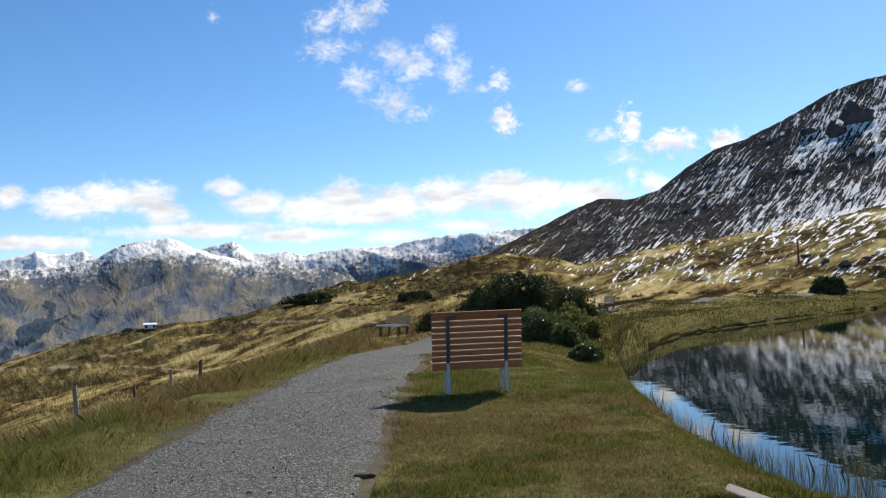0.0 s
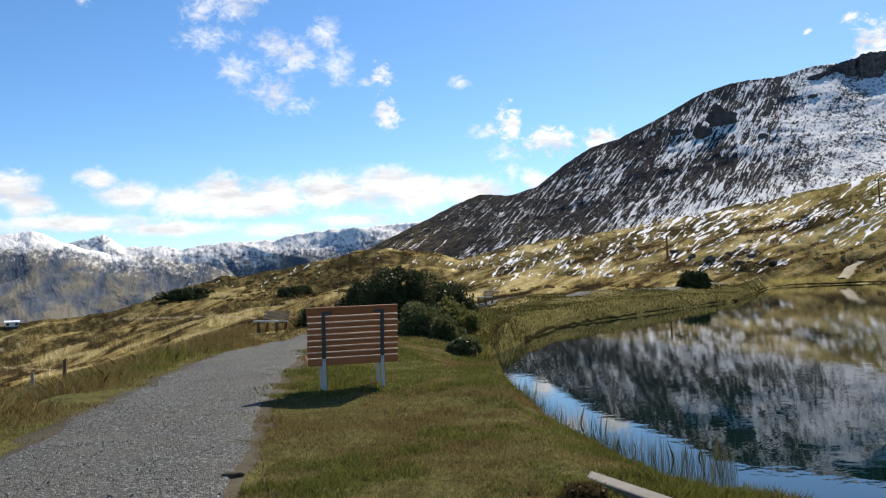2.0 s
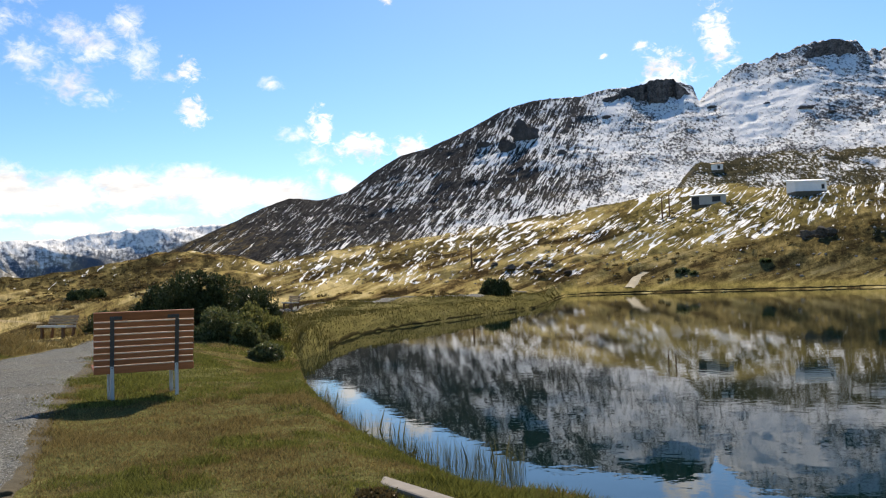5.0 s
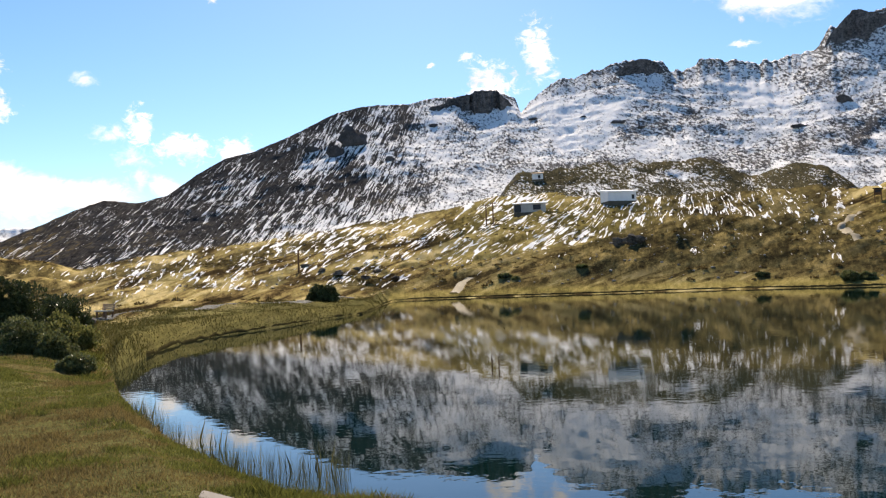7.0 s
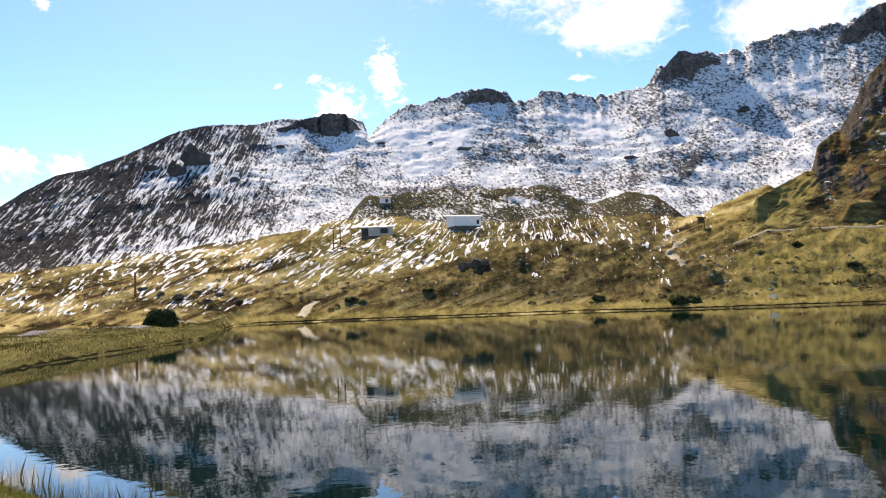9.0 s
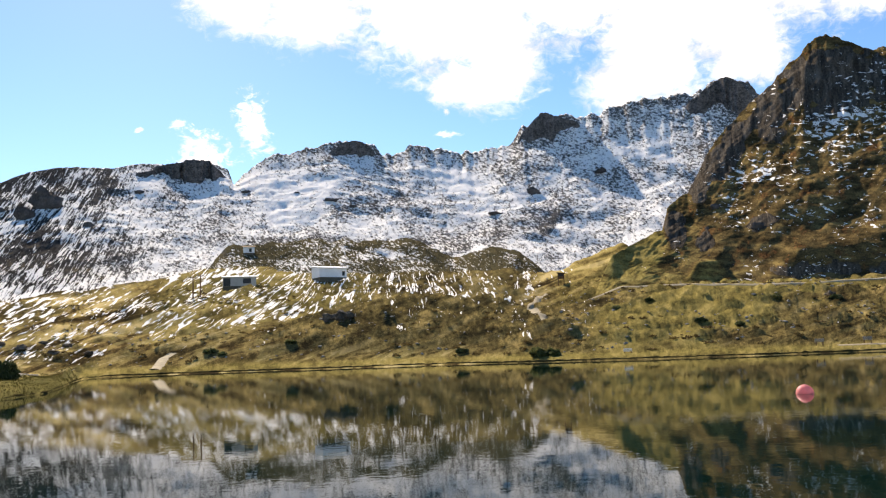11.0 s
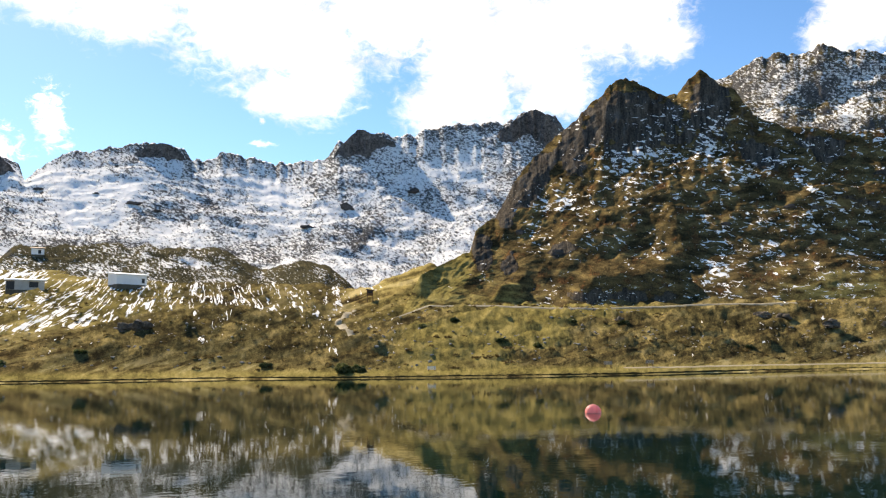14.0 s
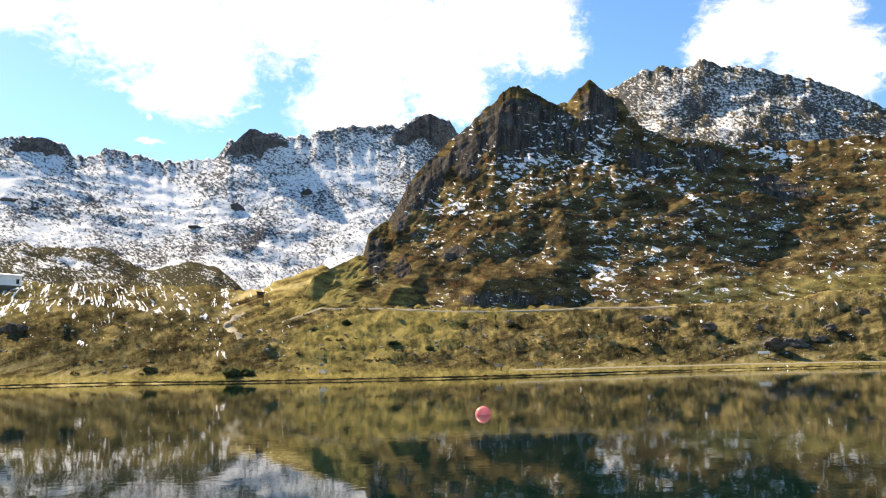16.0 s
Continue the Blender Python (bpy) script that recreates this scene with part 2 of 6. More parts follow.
def mat_mountain(name, rock, turf, stretch, line_scale, patch=0.3, bump=2.5, edge=0.02, unit=1.0, snow_col=SNOW, soft=0.10):
    """Rock and turf with snow lying in the gullies; "fall" is bearing and elevation, shaped to fit the camera's view.
    """
    m = Mat(name)
    f = m.coord((unit, unit, unit), (0, 0, 0), "fall")
    g = m.coord((unit, unit * stretch, unit), (0, 0, 0), "fall")
    big = m.noise(f, 0.05, 4, 0.55)
    mid = m.noise(f, 0.33, 6, 0.68, 0.4)
    fine = m.noise(f, 1.15, 5, 0.75)
    rough_rock = m.math("ADD", m.math("MULTIPLY", mid, 0.45), m.math("MULTIPLY", fine, 0.55))
    rk = m.ramp(rough_rock, (0.40, tuple(c * 0.35 for c in rock)), (0.5, rock), (0.60, tuple(min(1, c * 1.8) for c in rock)))
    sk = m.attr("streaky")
    # away from the streaks the rock is painted paler to hold haze
    hazed_rock = m.ramp(rough_rock, (0.40, tuple(c * 1.1 for c in rock)), (0.5, tuple(c * 2.2 for c in rock)), (0.60, tuple(min(1, c * 3.2) for c in rock)))
    rk = m.mix(sk, hazed_rock, rk)
    tf = m.ramp(m.math("ADD", m.math("MULTIPLY", rough_rock, 0.75), m.math("MULTIPLY", big, 0.25)),
                (0.40, tuple(c * 0.35 for c in turf)), (0.49, turf), (0.58, (turf[0] * 1.55, turf[1] * 1.42, turf[2] * 1.2)))
    geo = m.n.new("ShaderNodeNewGeometry")
    sp = m.n.new("ShaderNodeSeparateXYZ")
    m.l.new(geo.outputs["Normal"], sp.inputs[0])
    steep = m.math("ADD", m.math("ADD", sp.outputs[2], m.math("MULTIPLY", m.math("SUBTRACT", mid, 0.5), 0.7)), m.attr("green"))
    base = m.mix(m.step(steep, 0.70, 0.88), rk, tf)
    streak = m.noise(g, line_scale, 5, 0.64, 1.1)
    lines = m.math("ADD", m.math("MULTIPLY", streak, 0.80), m.math("MULTIPLY", fine, 0.40))
    lines = m.math("ADD", lines, -0.10)
    grit = m.noise(m.turned(20, (unit * 0.6, unit * 1.15, unit), "fall"), 0.95, 5, 0.74, 0.3)
    ledge = m.noise(m.turned(24, (unit * 0.5, unit, unit), "fall"), 0.34, 5, 0.64, 0.4)
    dots = m.math("ADD", m.math("ADD", m.math("MULTIPLY", grit, 1.15), m.math("MULTIPLY", ledge, 0.35)), m.math("MULTIPLY", big, 0.15))
    dots = m.math("ADD", dots, -0.325)
    v = m.math("ADD", m.math("MULTIPLY", lines, sk), m.math("MULTIPLY", dots, m.math("SUBTRACT", 1.0, sk)))
    v = m.math("ADD", v, m.math("MULTIPLY", m.math("SUBTRACT", big, 0.5), m.math("MULTIPLY", m.math("ADD", m.math("MULTIPLY", sk, 0.5), 0.5), patch)))
    v = m.math("ADD", v, m.math("MULTIPLY", m.math("SUBTRACT", sp.outputs[2], 0.88), 0.25))
    lim = m.math("SUBTRACT", 0.78, m.math("MULTIPLY", m.attr("snow"), 0.50))
    wide = m.math("ADD", m.math("MULTIPLY", m.math("SUBTRACT", 1.0, sk), soft), edge)
    mask = m.step(m.math("SUBTRACT", v, lim), m.math("MULTIPLY", wide, -0.5), m.math("MULTIPLY", wide, 0.5))
    col = m.mix(mask, base, snow_col)
    bare = m.math("SUBTRACT", 1.0, mask)
    h = m.math("ADD", m.math("MULTIPLY", mid, bump), m.math("MULTIPLY", m.math("MULTIPLY", fine, m.math("ADD", bare, 0.35)), bump * 0.45))
    m.bump(m.math("ADD", h, m.math("MULTIPLY", bare, bump * 0.06)), 0.8, 1.0 / unit)
    return m.done(col, 0.9, spec=0.0)


def mat_crag():
    """Brown and olive turf with rusty patches, dark bare cliffs and small crisp remains of snow."""
    m = Mat("crag_turf")
    f = m.coord((1, 1, 1), (0, 0, 0), "fall")
    broad = m.noise(f, 0.055, 4, 0.55)
    hum = m.noise(m.turned(8, (0.34, 1.0, 1.0), "fall"), 0.24, 6, 0.66, 0.4)
    fine = m.noise(f, 1.1, 5, 0.72)
    t = m.math("ADD", m.math("MULTIPLY", hum, 0.65), m.math("MULTIPLY", fine, 0.35))
    turf = m.ramp(t, (0.40, (0.040, 0.028, 0.014)), (0.48, (0.092, 0.065, 0.029)), (0.54, (0.150, 0.106, 0.044)), (0.62, (0.23, 0.164, 0.065)))
    # dark brown patches paint the shadowed hollows of the crag into its turf
    heath = m.step(m.noise(m.turned(-12, (0.5, 1.0, 1.0), "fall"), 0.11, 5, 0.62, 0.4), 0.53, 0.60)
    turf = m.mix(m.math("MULTIPLY", heath, 0.75), turf, m.ramp(t, (0.42, (0.022, 0.019, 0.010)), (0.58, (0.080, 0.058, 0.027))))
    rust = m.step(m.noise(f, 0.14, 5, 0.66), 0.55, 0.63)
    turf = m.mix(m.math("MULTIPLY", rust, 0.7), turf, m.ramp(fine, (0.4, (0.050, 0.024, 0.012)), (0.6, (0.190, 0.090, 0.036))))
    gold = m.ramp(t, (0.40, (0.085, 0.066, 0.022)), (0.50, (0.200, 0.160, 0.052)), (0.60, (0.30, 0.240, 0.085)))
    turf = m.mix(m.step(m.math("ADD", m.attr("green"), m.math("MULTIPLY", m.math("SUBTRACT", hum, 0.5), 0.8)), 0.15, 0.45), turf, gold)
    slabs = m.noise(m.coord((1.0, 0.22, 1.0), (0, 0, 0), "fall"), 0.42, 6, 0.66, 0.4)
    rock = m.ramp(m.math("ADD", m.math("MULTIPLY", slabs, 0.6), m.math("MULTIPLY", fine, 0.4)), (0.40, (0.030, 0.026, 0.021)), (0.50, (0.074, 0.062, 0.049)), (0.62, (0.150, 0.128, 0.102)))
    geo = m.n.new("ShaderNodeNewGeometry")
    sp = m.n.new("ShaderNodeSeparateXYZ")
    m.l.new(geo.outputs["Normal"], sp.inputs[0])
    bare = m.step(m.math("ADD", m.math("ADD", m.attr("green"), m.math("MULTIPLY", m.math("SUBTRACT", hum, 0.5), 0.9)), m.math("MULTIPLY", m.math("SUBTRACT", sp.outputs[2], 0.75), 0.8)), -0.10, -0.24)
    base = m.mix(bare, turf, rock)
    flakes = m.noise(m.turned(9, (0.45, 1.0, 1.0), "fall"), 0.62, 5, 0.62, 0.9)
    v = m.math("ADD", m.math("MULTIPLY", flakes, 1.0), m.math("ADD", m.math("MULTIPLY", m.math("SUBTRACT", broad, 0.5), 0.35), m.math("MULTIPLY", m.math("SUBTRACT", hum, 0.5), 0.25)))
    lim = m.math("SUBTRACT", 0.800, m.math("MULTIPLY", m.attr("snow"), 0.42))
    mask = m.step(m.math("SUBTRACT", v, lim), 0.0, 0.022)
    col = m.mix(mask, base, SNOW)
    h = m.math("ADD", m.math("MULTIPLY", hum, 0.7), m.math("MULTIPLY", fine, 0.20))
    m.bump(m.math("ADD", h, m.math("MULTIPLY", m.math("MULTIPLY", slabs, bare), 0.8)), 0.8, 1.0)
    return m.done(col, 0.92, spec=0.0)


def mat_far():
    """Bare distant slopes, olive and grey under painted blue haze, dark woods and valley shade low down and soft fresh
    snow on the heights.
    """
    m = Mat("hazy_far_rock")
    f = m.coord((1, 1, 1), (0, 0, 0), "fall")
    broad = m.noise(f, 0.09, 5, 0.56, 0.3)
    fine = m.noise(f, 0.50, 5, 0.62, 0.2)
    # bluish tones carry the haze of distance in the base colour
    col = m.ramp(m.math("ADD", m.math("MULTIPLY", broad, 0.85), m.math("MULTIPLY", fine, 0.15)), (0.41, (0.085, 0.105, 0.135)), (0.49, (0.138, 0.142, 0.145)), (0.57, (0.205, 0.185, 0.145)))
    # low dark blue patches hold woods and painted valley shade together
    wood_shade = m.step(m.math("ADD", m.math("MULTIPLY", m.attr("green"), -1.0), m.math("ADD", m.math("MULTIPLY", broad, 0.8), m.math("MULTIPLY", fine, 0.4))), 0.66, 0.72)
    col = m.mix(wood_shade, col, (0.050, 0.070, 0.092))
    v = m.math("ADD", m.attr("snow"), m.math("ADD", m.math("MULTIPLY", m.math("SUBTRACT", fine, 0.5), 1.5), m.math("MULTIPLY", m.math("SUBTRACT", broad, 0.5), 0.6)))
    mask = m.step(v, 0.25, 0.80)
    col = m.mix(m.math("MULTIPLY", mask, 0.92), col, SNOW)
    m.bump(m.math("ADD", m.math("MULTIPLY", broad, 30.0), m.math("MULTIPLY", fine, 0.6)), 0.7, 1.0)
    return m.done(col, 0.95, spec=0.0)


def mat_water():
    """Dark green water with a faint breath of wind on it."""
    m = Mat("lake_water")
    a = m.noise(m.coord((1, 1, 1)), 3.2, 3, 0.5)
    b = m.noise(m.coord((1, 1, 1), (0, 0, 30)), 0.45, 2, 0.5)
    m.bump(m.math("ADD", m.math("MULTIPLY", a, 0.0012), m.math("MULTIPLY", b, 0.0022)), 1.0, 1.0)
    m.p.inputs["IOR"].default_value = 1.333
    m.p.inputs["Specular Tint"].default_value = (0.80, 0.97, 0.93, 1)
    return m.done((0.0008, 0.0095, 0.0072), 0.014, spec=0.5)


def mat_gravel():
    m = Mat("gravel")
    o = m.coord()
    cells = m.voronoi(o, 58.0, "Color")
    sepc = m.n.new("ShaderNodeSeparateXYZ")
    m.l.new(cells, sepc.inputs[0])
    grit = m.noise(o, 26.0, 6, 0.75)
    speck = m.ramp(m.math("ADD", m.math("MULTIPLY", sepc.outputs[0], 0.55), m.math("MULTIPLY", m.step(grit, 0.3, 0.7), 0.45)), (0.0, (0.020, 0.019, 0.017)), (0.42, (0.068, 0.067, 0.058)), (0.7, (0.142, 0.140, 0.122)), (1.0, (0.46, 0.45, 0.40)))
    dirt = m.noise(o, 0.9, 5, 0.65)
    col = m.mix(m.step(dirt, 0.42, 0.66), speck, (0.125, 0.105, 0.074), "MIX")
    col = m.mix(0.62, col, speck)
    m.bump(m.voronoi(o, 75.0), 0.7, 0.02)
    return m.done(col, 0.92, spec=0.2)


def mat_plain(name, c, rough=0.7, metal=0.0, vary=0.25, scale=6.0, bumpy=0.2, dist=0.01, spec=None, stretch=(1, 1, 1)):
    m = Mat(name)
    o = m.coord(stretch)
    n1 = m.noise(o, scale, 6, 0.65)
    n2 = m.noise(o, scale * 0.17, 3, 0.5)
    v = m.math("ADD", m.math("MULTIPLY", n1, 0.6), m.math("MULTIPLY", n2, 0.4))
    rnd = m.n.new("ShaderNodeObjectInfo").outputs["Random"]
    v = m.math("ADD", v, m.math("MULTIPLY", m.math("SUBTRACT", rnd, 0.5), 0.12))
    col = m.ramp(v, (0.34, tuple(x * (1 - vary) for x in c)), (0.52, c), (0.68, tuple(min(1, x * (1 + vary)) for x in c)))
    m.bump(n1, bumpy, dist)
    return m.done(col, rough, metal, spec)


def mat_leaf(name, dark, light, rough=0.55, through_light=0.25, shine=0.08):
    m = Mat(name)
    rnd = m.n.new("ShaderNodeNewGeometry").outputs["Random Per Island"]
    o = m.coord()
    v = m.math("ADD", m.math("MULTIPLY", rnd, 0.65), m.math("MULTIPLY", m.noise(o, 1.5, 3), 0.35))
    col = m.ramp(v, (0.15, dark), (0.8, light))
    tr = m.n.new("ShaderNodeBsdfTranslucent")
    m.l.new(col, tr.inputs[0])
    mx = m.n.new("ShaderNodeMixShader")
    mx.inputs[0].default_value = through_light
    m.l.new(m.p.outputs[0], mx.inputs[1]), m.l.new(tr.outputs[0], mx.inputs[2])
    m.l.new(mx.outputs[0], m.n["Material Output"].inputs[0])
    return m.done(col, rough, spec=shine)


M_TURF = mat_ground()
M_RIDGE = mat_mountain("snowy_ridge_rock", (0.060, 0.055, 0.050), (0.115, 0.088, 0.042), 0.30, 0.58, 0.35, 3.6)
M_CRAG = mat_crag()
M_MORAINE = mat_mountain("moraine_heath", (0.070, 0.064, 0.055), (0.100, 0.086, 0.048), 0.5, 0.5, 0.5, 1.6, soft=0.04)
M_FAR = mat_far()
M_CLIFF = mat_mountain("crest_cliff_rock", (0.115, 0.106, 0.100), (0.09, 0.075, 0.04), 0.5, 0.34, 0.3, 4.0)
M_WATER = mat_water()
M_GRAVEL = mat_gravel()

# ---- land ----


def hash2(ix, iy, seed):
    h = (ix.astype(np.int64) * 374761393 + iy.astype(np.int64) * 668265263 + seed * 974711) & 0xFFFFFFFF
    h = ((h ^ (h >> 13)) * 1274126177) & 0xFFFFFFFF
    return ((h ^ (h >> 16)) & 0xFFFF) / 65535.0


def vnoise(x, y, seed=0):
    ix, iy = np.floor(x), np.floor(y)
    fx, fy = x - ix, y - iy
    fx, fy = fx * fx * fx * (fx * (fx * 6 - 15) + 10), fy * fy * fy * (fy * (fy * 6 - 15) + 10)
    a, b = hash2(ix, iy, seed), hash2(ix + 1, iy, seed)
    c, d = hash2(ix, iy + 1, seed), hash2(ix + 1, iy + 1, seed)
    return (a + (b - a) * fx) * (1 - fy) + (c + (d - c) * fx) * fy - 0.5


def fbm(x, y, octaves=5, gain=0.5, seed=0):
    out, amp = 0, 1.0
    for i in range(octaves):
        out = out + amp * vnoise(x * 2 ** i + 17.3 * i, y * 2 ** i - 9.1 * i, seed + i)
        amp *= gain
    return out


def ridged(x, y, octaves=5, gain=0.5, seed=0):
    out, amp = 0, 1.0
    for i in range(octaves):
        out = out + amp * (0.5 - 2 * np.abs(vnoise(x * 2 ** i + 5.7 * i, y * 2 ** i + 3.3 * i, seed + i)))
        amp *= gain
    return out


def smooth(x, lo, hi):
    t = np.clip((x - lo) / (hi - lo), 0, 1)
    return t * t * (3 - 2 * t)


def curve_of(text):
    """A line given by bearing:value pairs."""
    a = np.array([[float(v) for v in p.split(":")] for p in text.split()])
    return lambda az: np.interp(az, a[:, 0], a[:, 1])


def grid_object(name, X, Y, Z, mat, attrs=(), vectors=(), wrap=False):
    nu, nv = X.shape
    me = bpy.data.meshes.new(name)
    i = np.arange(nu * nv).reshape(nu, nv)
    if wrap:
        i = np.vstack([i, i[:1]])
    q = np.stack([i[:-1, :-1], i[:-1, 1:], i[1:, 1:], i[1:, :-1]], -1).reshape(-1, 4)[:, ::-1]
    me.vertices.add(nu * nv)
    me.vertices.foreach_set("co", np.stack([X, Y, Z], -1).astype(np.float32).ravel())
    me.loops.add(q.size)
    me.loops.foreach_set("vertex_index", q.astype(np.int32).ravel())
    me.polygons.add(len(q))
    me.polygons.foreach_set("loop_start", np.arange(0, q.size, 4, dtype=np.int32))
    me.polygons.foreach_set("use_smooth", np.ones(len(q), dtype=bool))
    for k, v in attrs:
        me.attributes.new(k, "FLOAT", "POINT").data.foreach_set("value", v.astype(np.float32).ravel())
    for k, v in vectors:
        me.attributes.new(k, "FLOAT_VECTOR", "POINT").data.foreach_set("vector", v.astype(np.float32).ravel())
    me.update(calc_edges=True)
    me.materials.append(mat)
    return new(name, me)


# the lake's near and far shore by bearing
NEAR_SHORE = curve_of("10:29 10.9:26 11.25:24 11.45:19.8 11.65:17.6 12.2:15.8 13.1:13.9 14.4:12.4 16:11.3 18.5:9.9 22:8.8 26:8.3 35:7.7 50:7 90:7 110:9 130:14 150:30")
FAR_SHORE = curve_of("10:29 11:26.6 11.4:25.6 12.2:28.0 13.4:32.5 14.85:38 16.9:42.5 19.3:46.8 21.5:52 24.1:60.5 26.2:68 27:82 27.5:98 28.2:122 30:128 35:127 43:122 50:122 56:113 63:110 70:112 76:118 84:138 91:158 97:168 112:150 130:100 150:40")
BANK_R = curve_of("9:50 11.3:56 16:60 20:70 24:86 27:104 28:124")
BANK_EL = curve_of("9:-1.3 11.3:-1.22 16:-0.98 20:-0.78 26:-0.79 28:-0.7")
EL_45 = curve_of("-60:-7 -40:-6.2 -27:-5.2 -19:-4.4 -11.5:-3.4 -7:-2.5 -3:-2.1 2:-1.7 6:-1.5 11:-1.45")
EL_130 = curve_of("-60:-5 -40:-4.4 -27:-3.9 -19:-2.7 -11.5:-2.0 -7:-1.2 -3:-0.7 2:-0.5 7:-0.7 12:-0.6 20:-0.35 26:-0.3")
EL_400 = curve_of("-60:-3.5 -40:-3.3 -26.8:-2.82 -22.2:-1.72 -19:-1.17 -13.9:-1.0 -11.5:-0.5 -8.9:0.23 -6.7:0.76 -3.1:1.27 -0.8:1.37 1.8:2.1 4:2.3 7:2.2 9:1.6 12:2.2 16:2.6 20:3.0 27:4.1 31:4.6 35:5.4 38:5.6 42:5.3 46:5.0 50:5.0 54:5.0 57:4.6 58.5:4.8 60:5.5 62:6.3 64:6 66:5 100:5")
KNOLL_EL = curve_of("26:-0.5 28:0.1 33:0.9 38.4:1.8 42:2.55 45.8:3.3 49.5:3.65 53:2.9 56.6:2.2 59:2.6 62:3.6 66:3.55 72.6:3.2 79:3.3 84.4:3.25 90:3.4 97:3.6 110:3")
KNOLL_R = curve_of("26:150 40:165 50:172 57:170 61:185 72:185 84:205 97:225 110:220")


def rise(r, e):
    return EYE + r * math.tan(radians(e))


def land_column(az):
    edge = min(24.0, 4.2 / max(0.05, math.sin(radians(-az)))) if az < -3 else 24.0
    pts = [(0.01, 0.0), (edge, 0.0), (edge + 1.5, -0.12)]
    dip = float(smooth(az, 4.0, 11.0))
    if az > 4:
        pts = [(0.3, 0.0), (13, 0.0), (17, -0.12 * dip), (21.5, -0.55 * dip), (25, -0.5 * dip), (34, -0.1 * dip)]
    pts += [(45, 0.15 if az > 4 else rise(45, float(EL_45(az)))), (130, rise(130, float(EL_130(az)))), (400, rise(400, float(EL_400(az))))]
    end = pts[-1][1]
    return pts + [(520, end - 30), (1200, -220), (4950, -230)]


def lake_points(az):
    rn, rf = float(NEAR_SHORE(az)), float(FAR_SHORE(az))
    w = rf - rn
    k = min(1.0, w / 9)
    return rf, [(0.3, 0.0), (max(rn - 4.5, 1.2), 0.0), (max(rn - 2.2, 2.0), -0.12), (rn - 0.8, -0.36), (rn - 0.1, WATER + 0.03), (rn + 0.12 * w, WATER - 0.5 * k),
                (rn + 0.3 * w, WATER - 1.6 * k), (rf - 0.25 * w, WATER - 1.6 * k), (rf - 0.04 * w, WATER - 0.4 * k), (rf, WATER - 0.05)]


TAIL = [(1000, -60), (2200, -220), (4950, -230)]


def bank_column(az):
    rf, pts = lake_points(az)
    rb = float(BANK_R(az))
    zb = rise(rb, float(BANK_EL(az)))
    r2 = max(rb + 40, 150)
    pts += [(rf + 0.4, WATER + 0.3), (rf + 3.4, min(zb - 0.12, WATER + 1.05)), (rb - 0.35 * (rb - rf - 3.4), zb - 0.08), (rb, zb), (rb + 6, zb - 0.1), (rb + 25, zb + 0.4),
            (r2, rise(r2, float(EL_130(az)) * 0.5 + 0.3)), (470, rise(470, float(EL_400(az))))]
    return pts + [(620, pts[-1][1] - 8)] + TAIL


def knoll_column(az):
    rf, pts = lake_points(az)
    kr = float(KNOLL_R(az))
    kz = rise(kr, float(KNOLL_EL(az)))
    pts += [(rf + 1.4, WATER + 0.55), (rf + 7.0, WATER + 0.9), (rf + (kr - rf) * 0.5, WATER + 0.9 + (kz - WATER) * 0.5), (kr, kz),
            (kr + 25, kz + (0.5 if az < 45 else -0.6)), (330, rise(330, float(EL_400(az))))]
    return pts + [(470, pts[-1][1] - 6)] + TAIL


def foot_column(az):
    rf, pts = lake_points(az)
    kr = float(KNOLL_R(az))
    kz = rise(kr, float(KNOLL_EL(az)))
    pts += [(rf + 1.4, WATER + 0.55), (rf + 7.0, WATER + 0.9), (rf + (kr - rf) * 0.5, WATER + 0.9 + (kz - WATER) * 0.42), (kr, kz), (kr + 8, kz + 0.4), (330, kz + 6)]
    return pts + [(470, pts[-1][1] - 6)] + TAIL


def rear_column(az):
    return [(0.3, 0), (20, 0), (45, -1.5), (130, -8), (400, -24), (1200, -220), (4950, -230)]


def ground_column(az, lr):
    """Heights along one bearing; neighbouring kinds of land run into each other."""
    def line(pts):
        a = np.array(pts)
        return np.interp(lr, np.log(a[:, 0]), a[:, 1])
    joins = [(-60.0, 12.0), (11.2, 1.2), (28.0, 1.4), (63.8, 3.0), (138.0, 16.0)]
    kinds = [rear_column, land_column, bank_column, knoll_column, foot_column, rear_column]
    z = None
    for i, kind in enumerate(kinds):
        w = 1.0
        if i > 0:
            c, h = joins[i - 1]
            w *= float(smooth(az, c - h / 2, c + h / 2))
        if i < len(joins):
            c, h = joins[i]
            w *= 1 - float(smooth(az, c - h / 2, c + h / 2))
        if w > 0:
            z = w * line(kind(az)) + (0 if z is None else z)
    return z


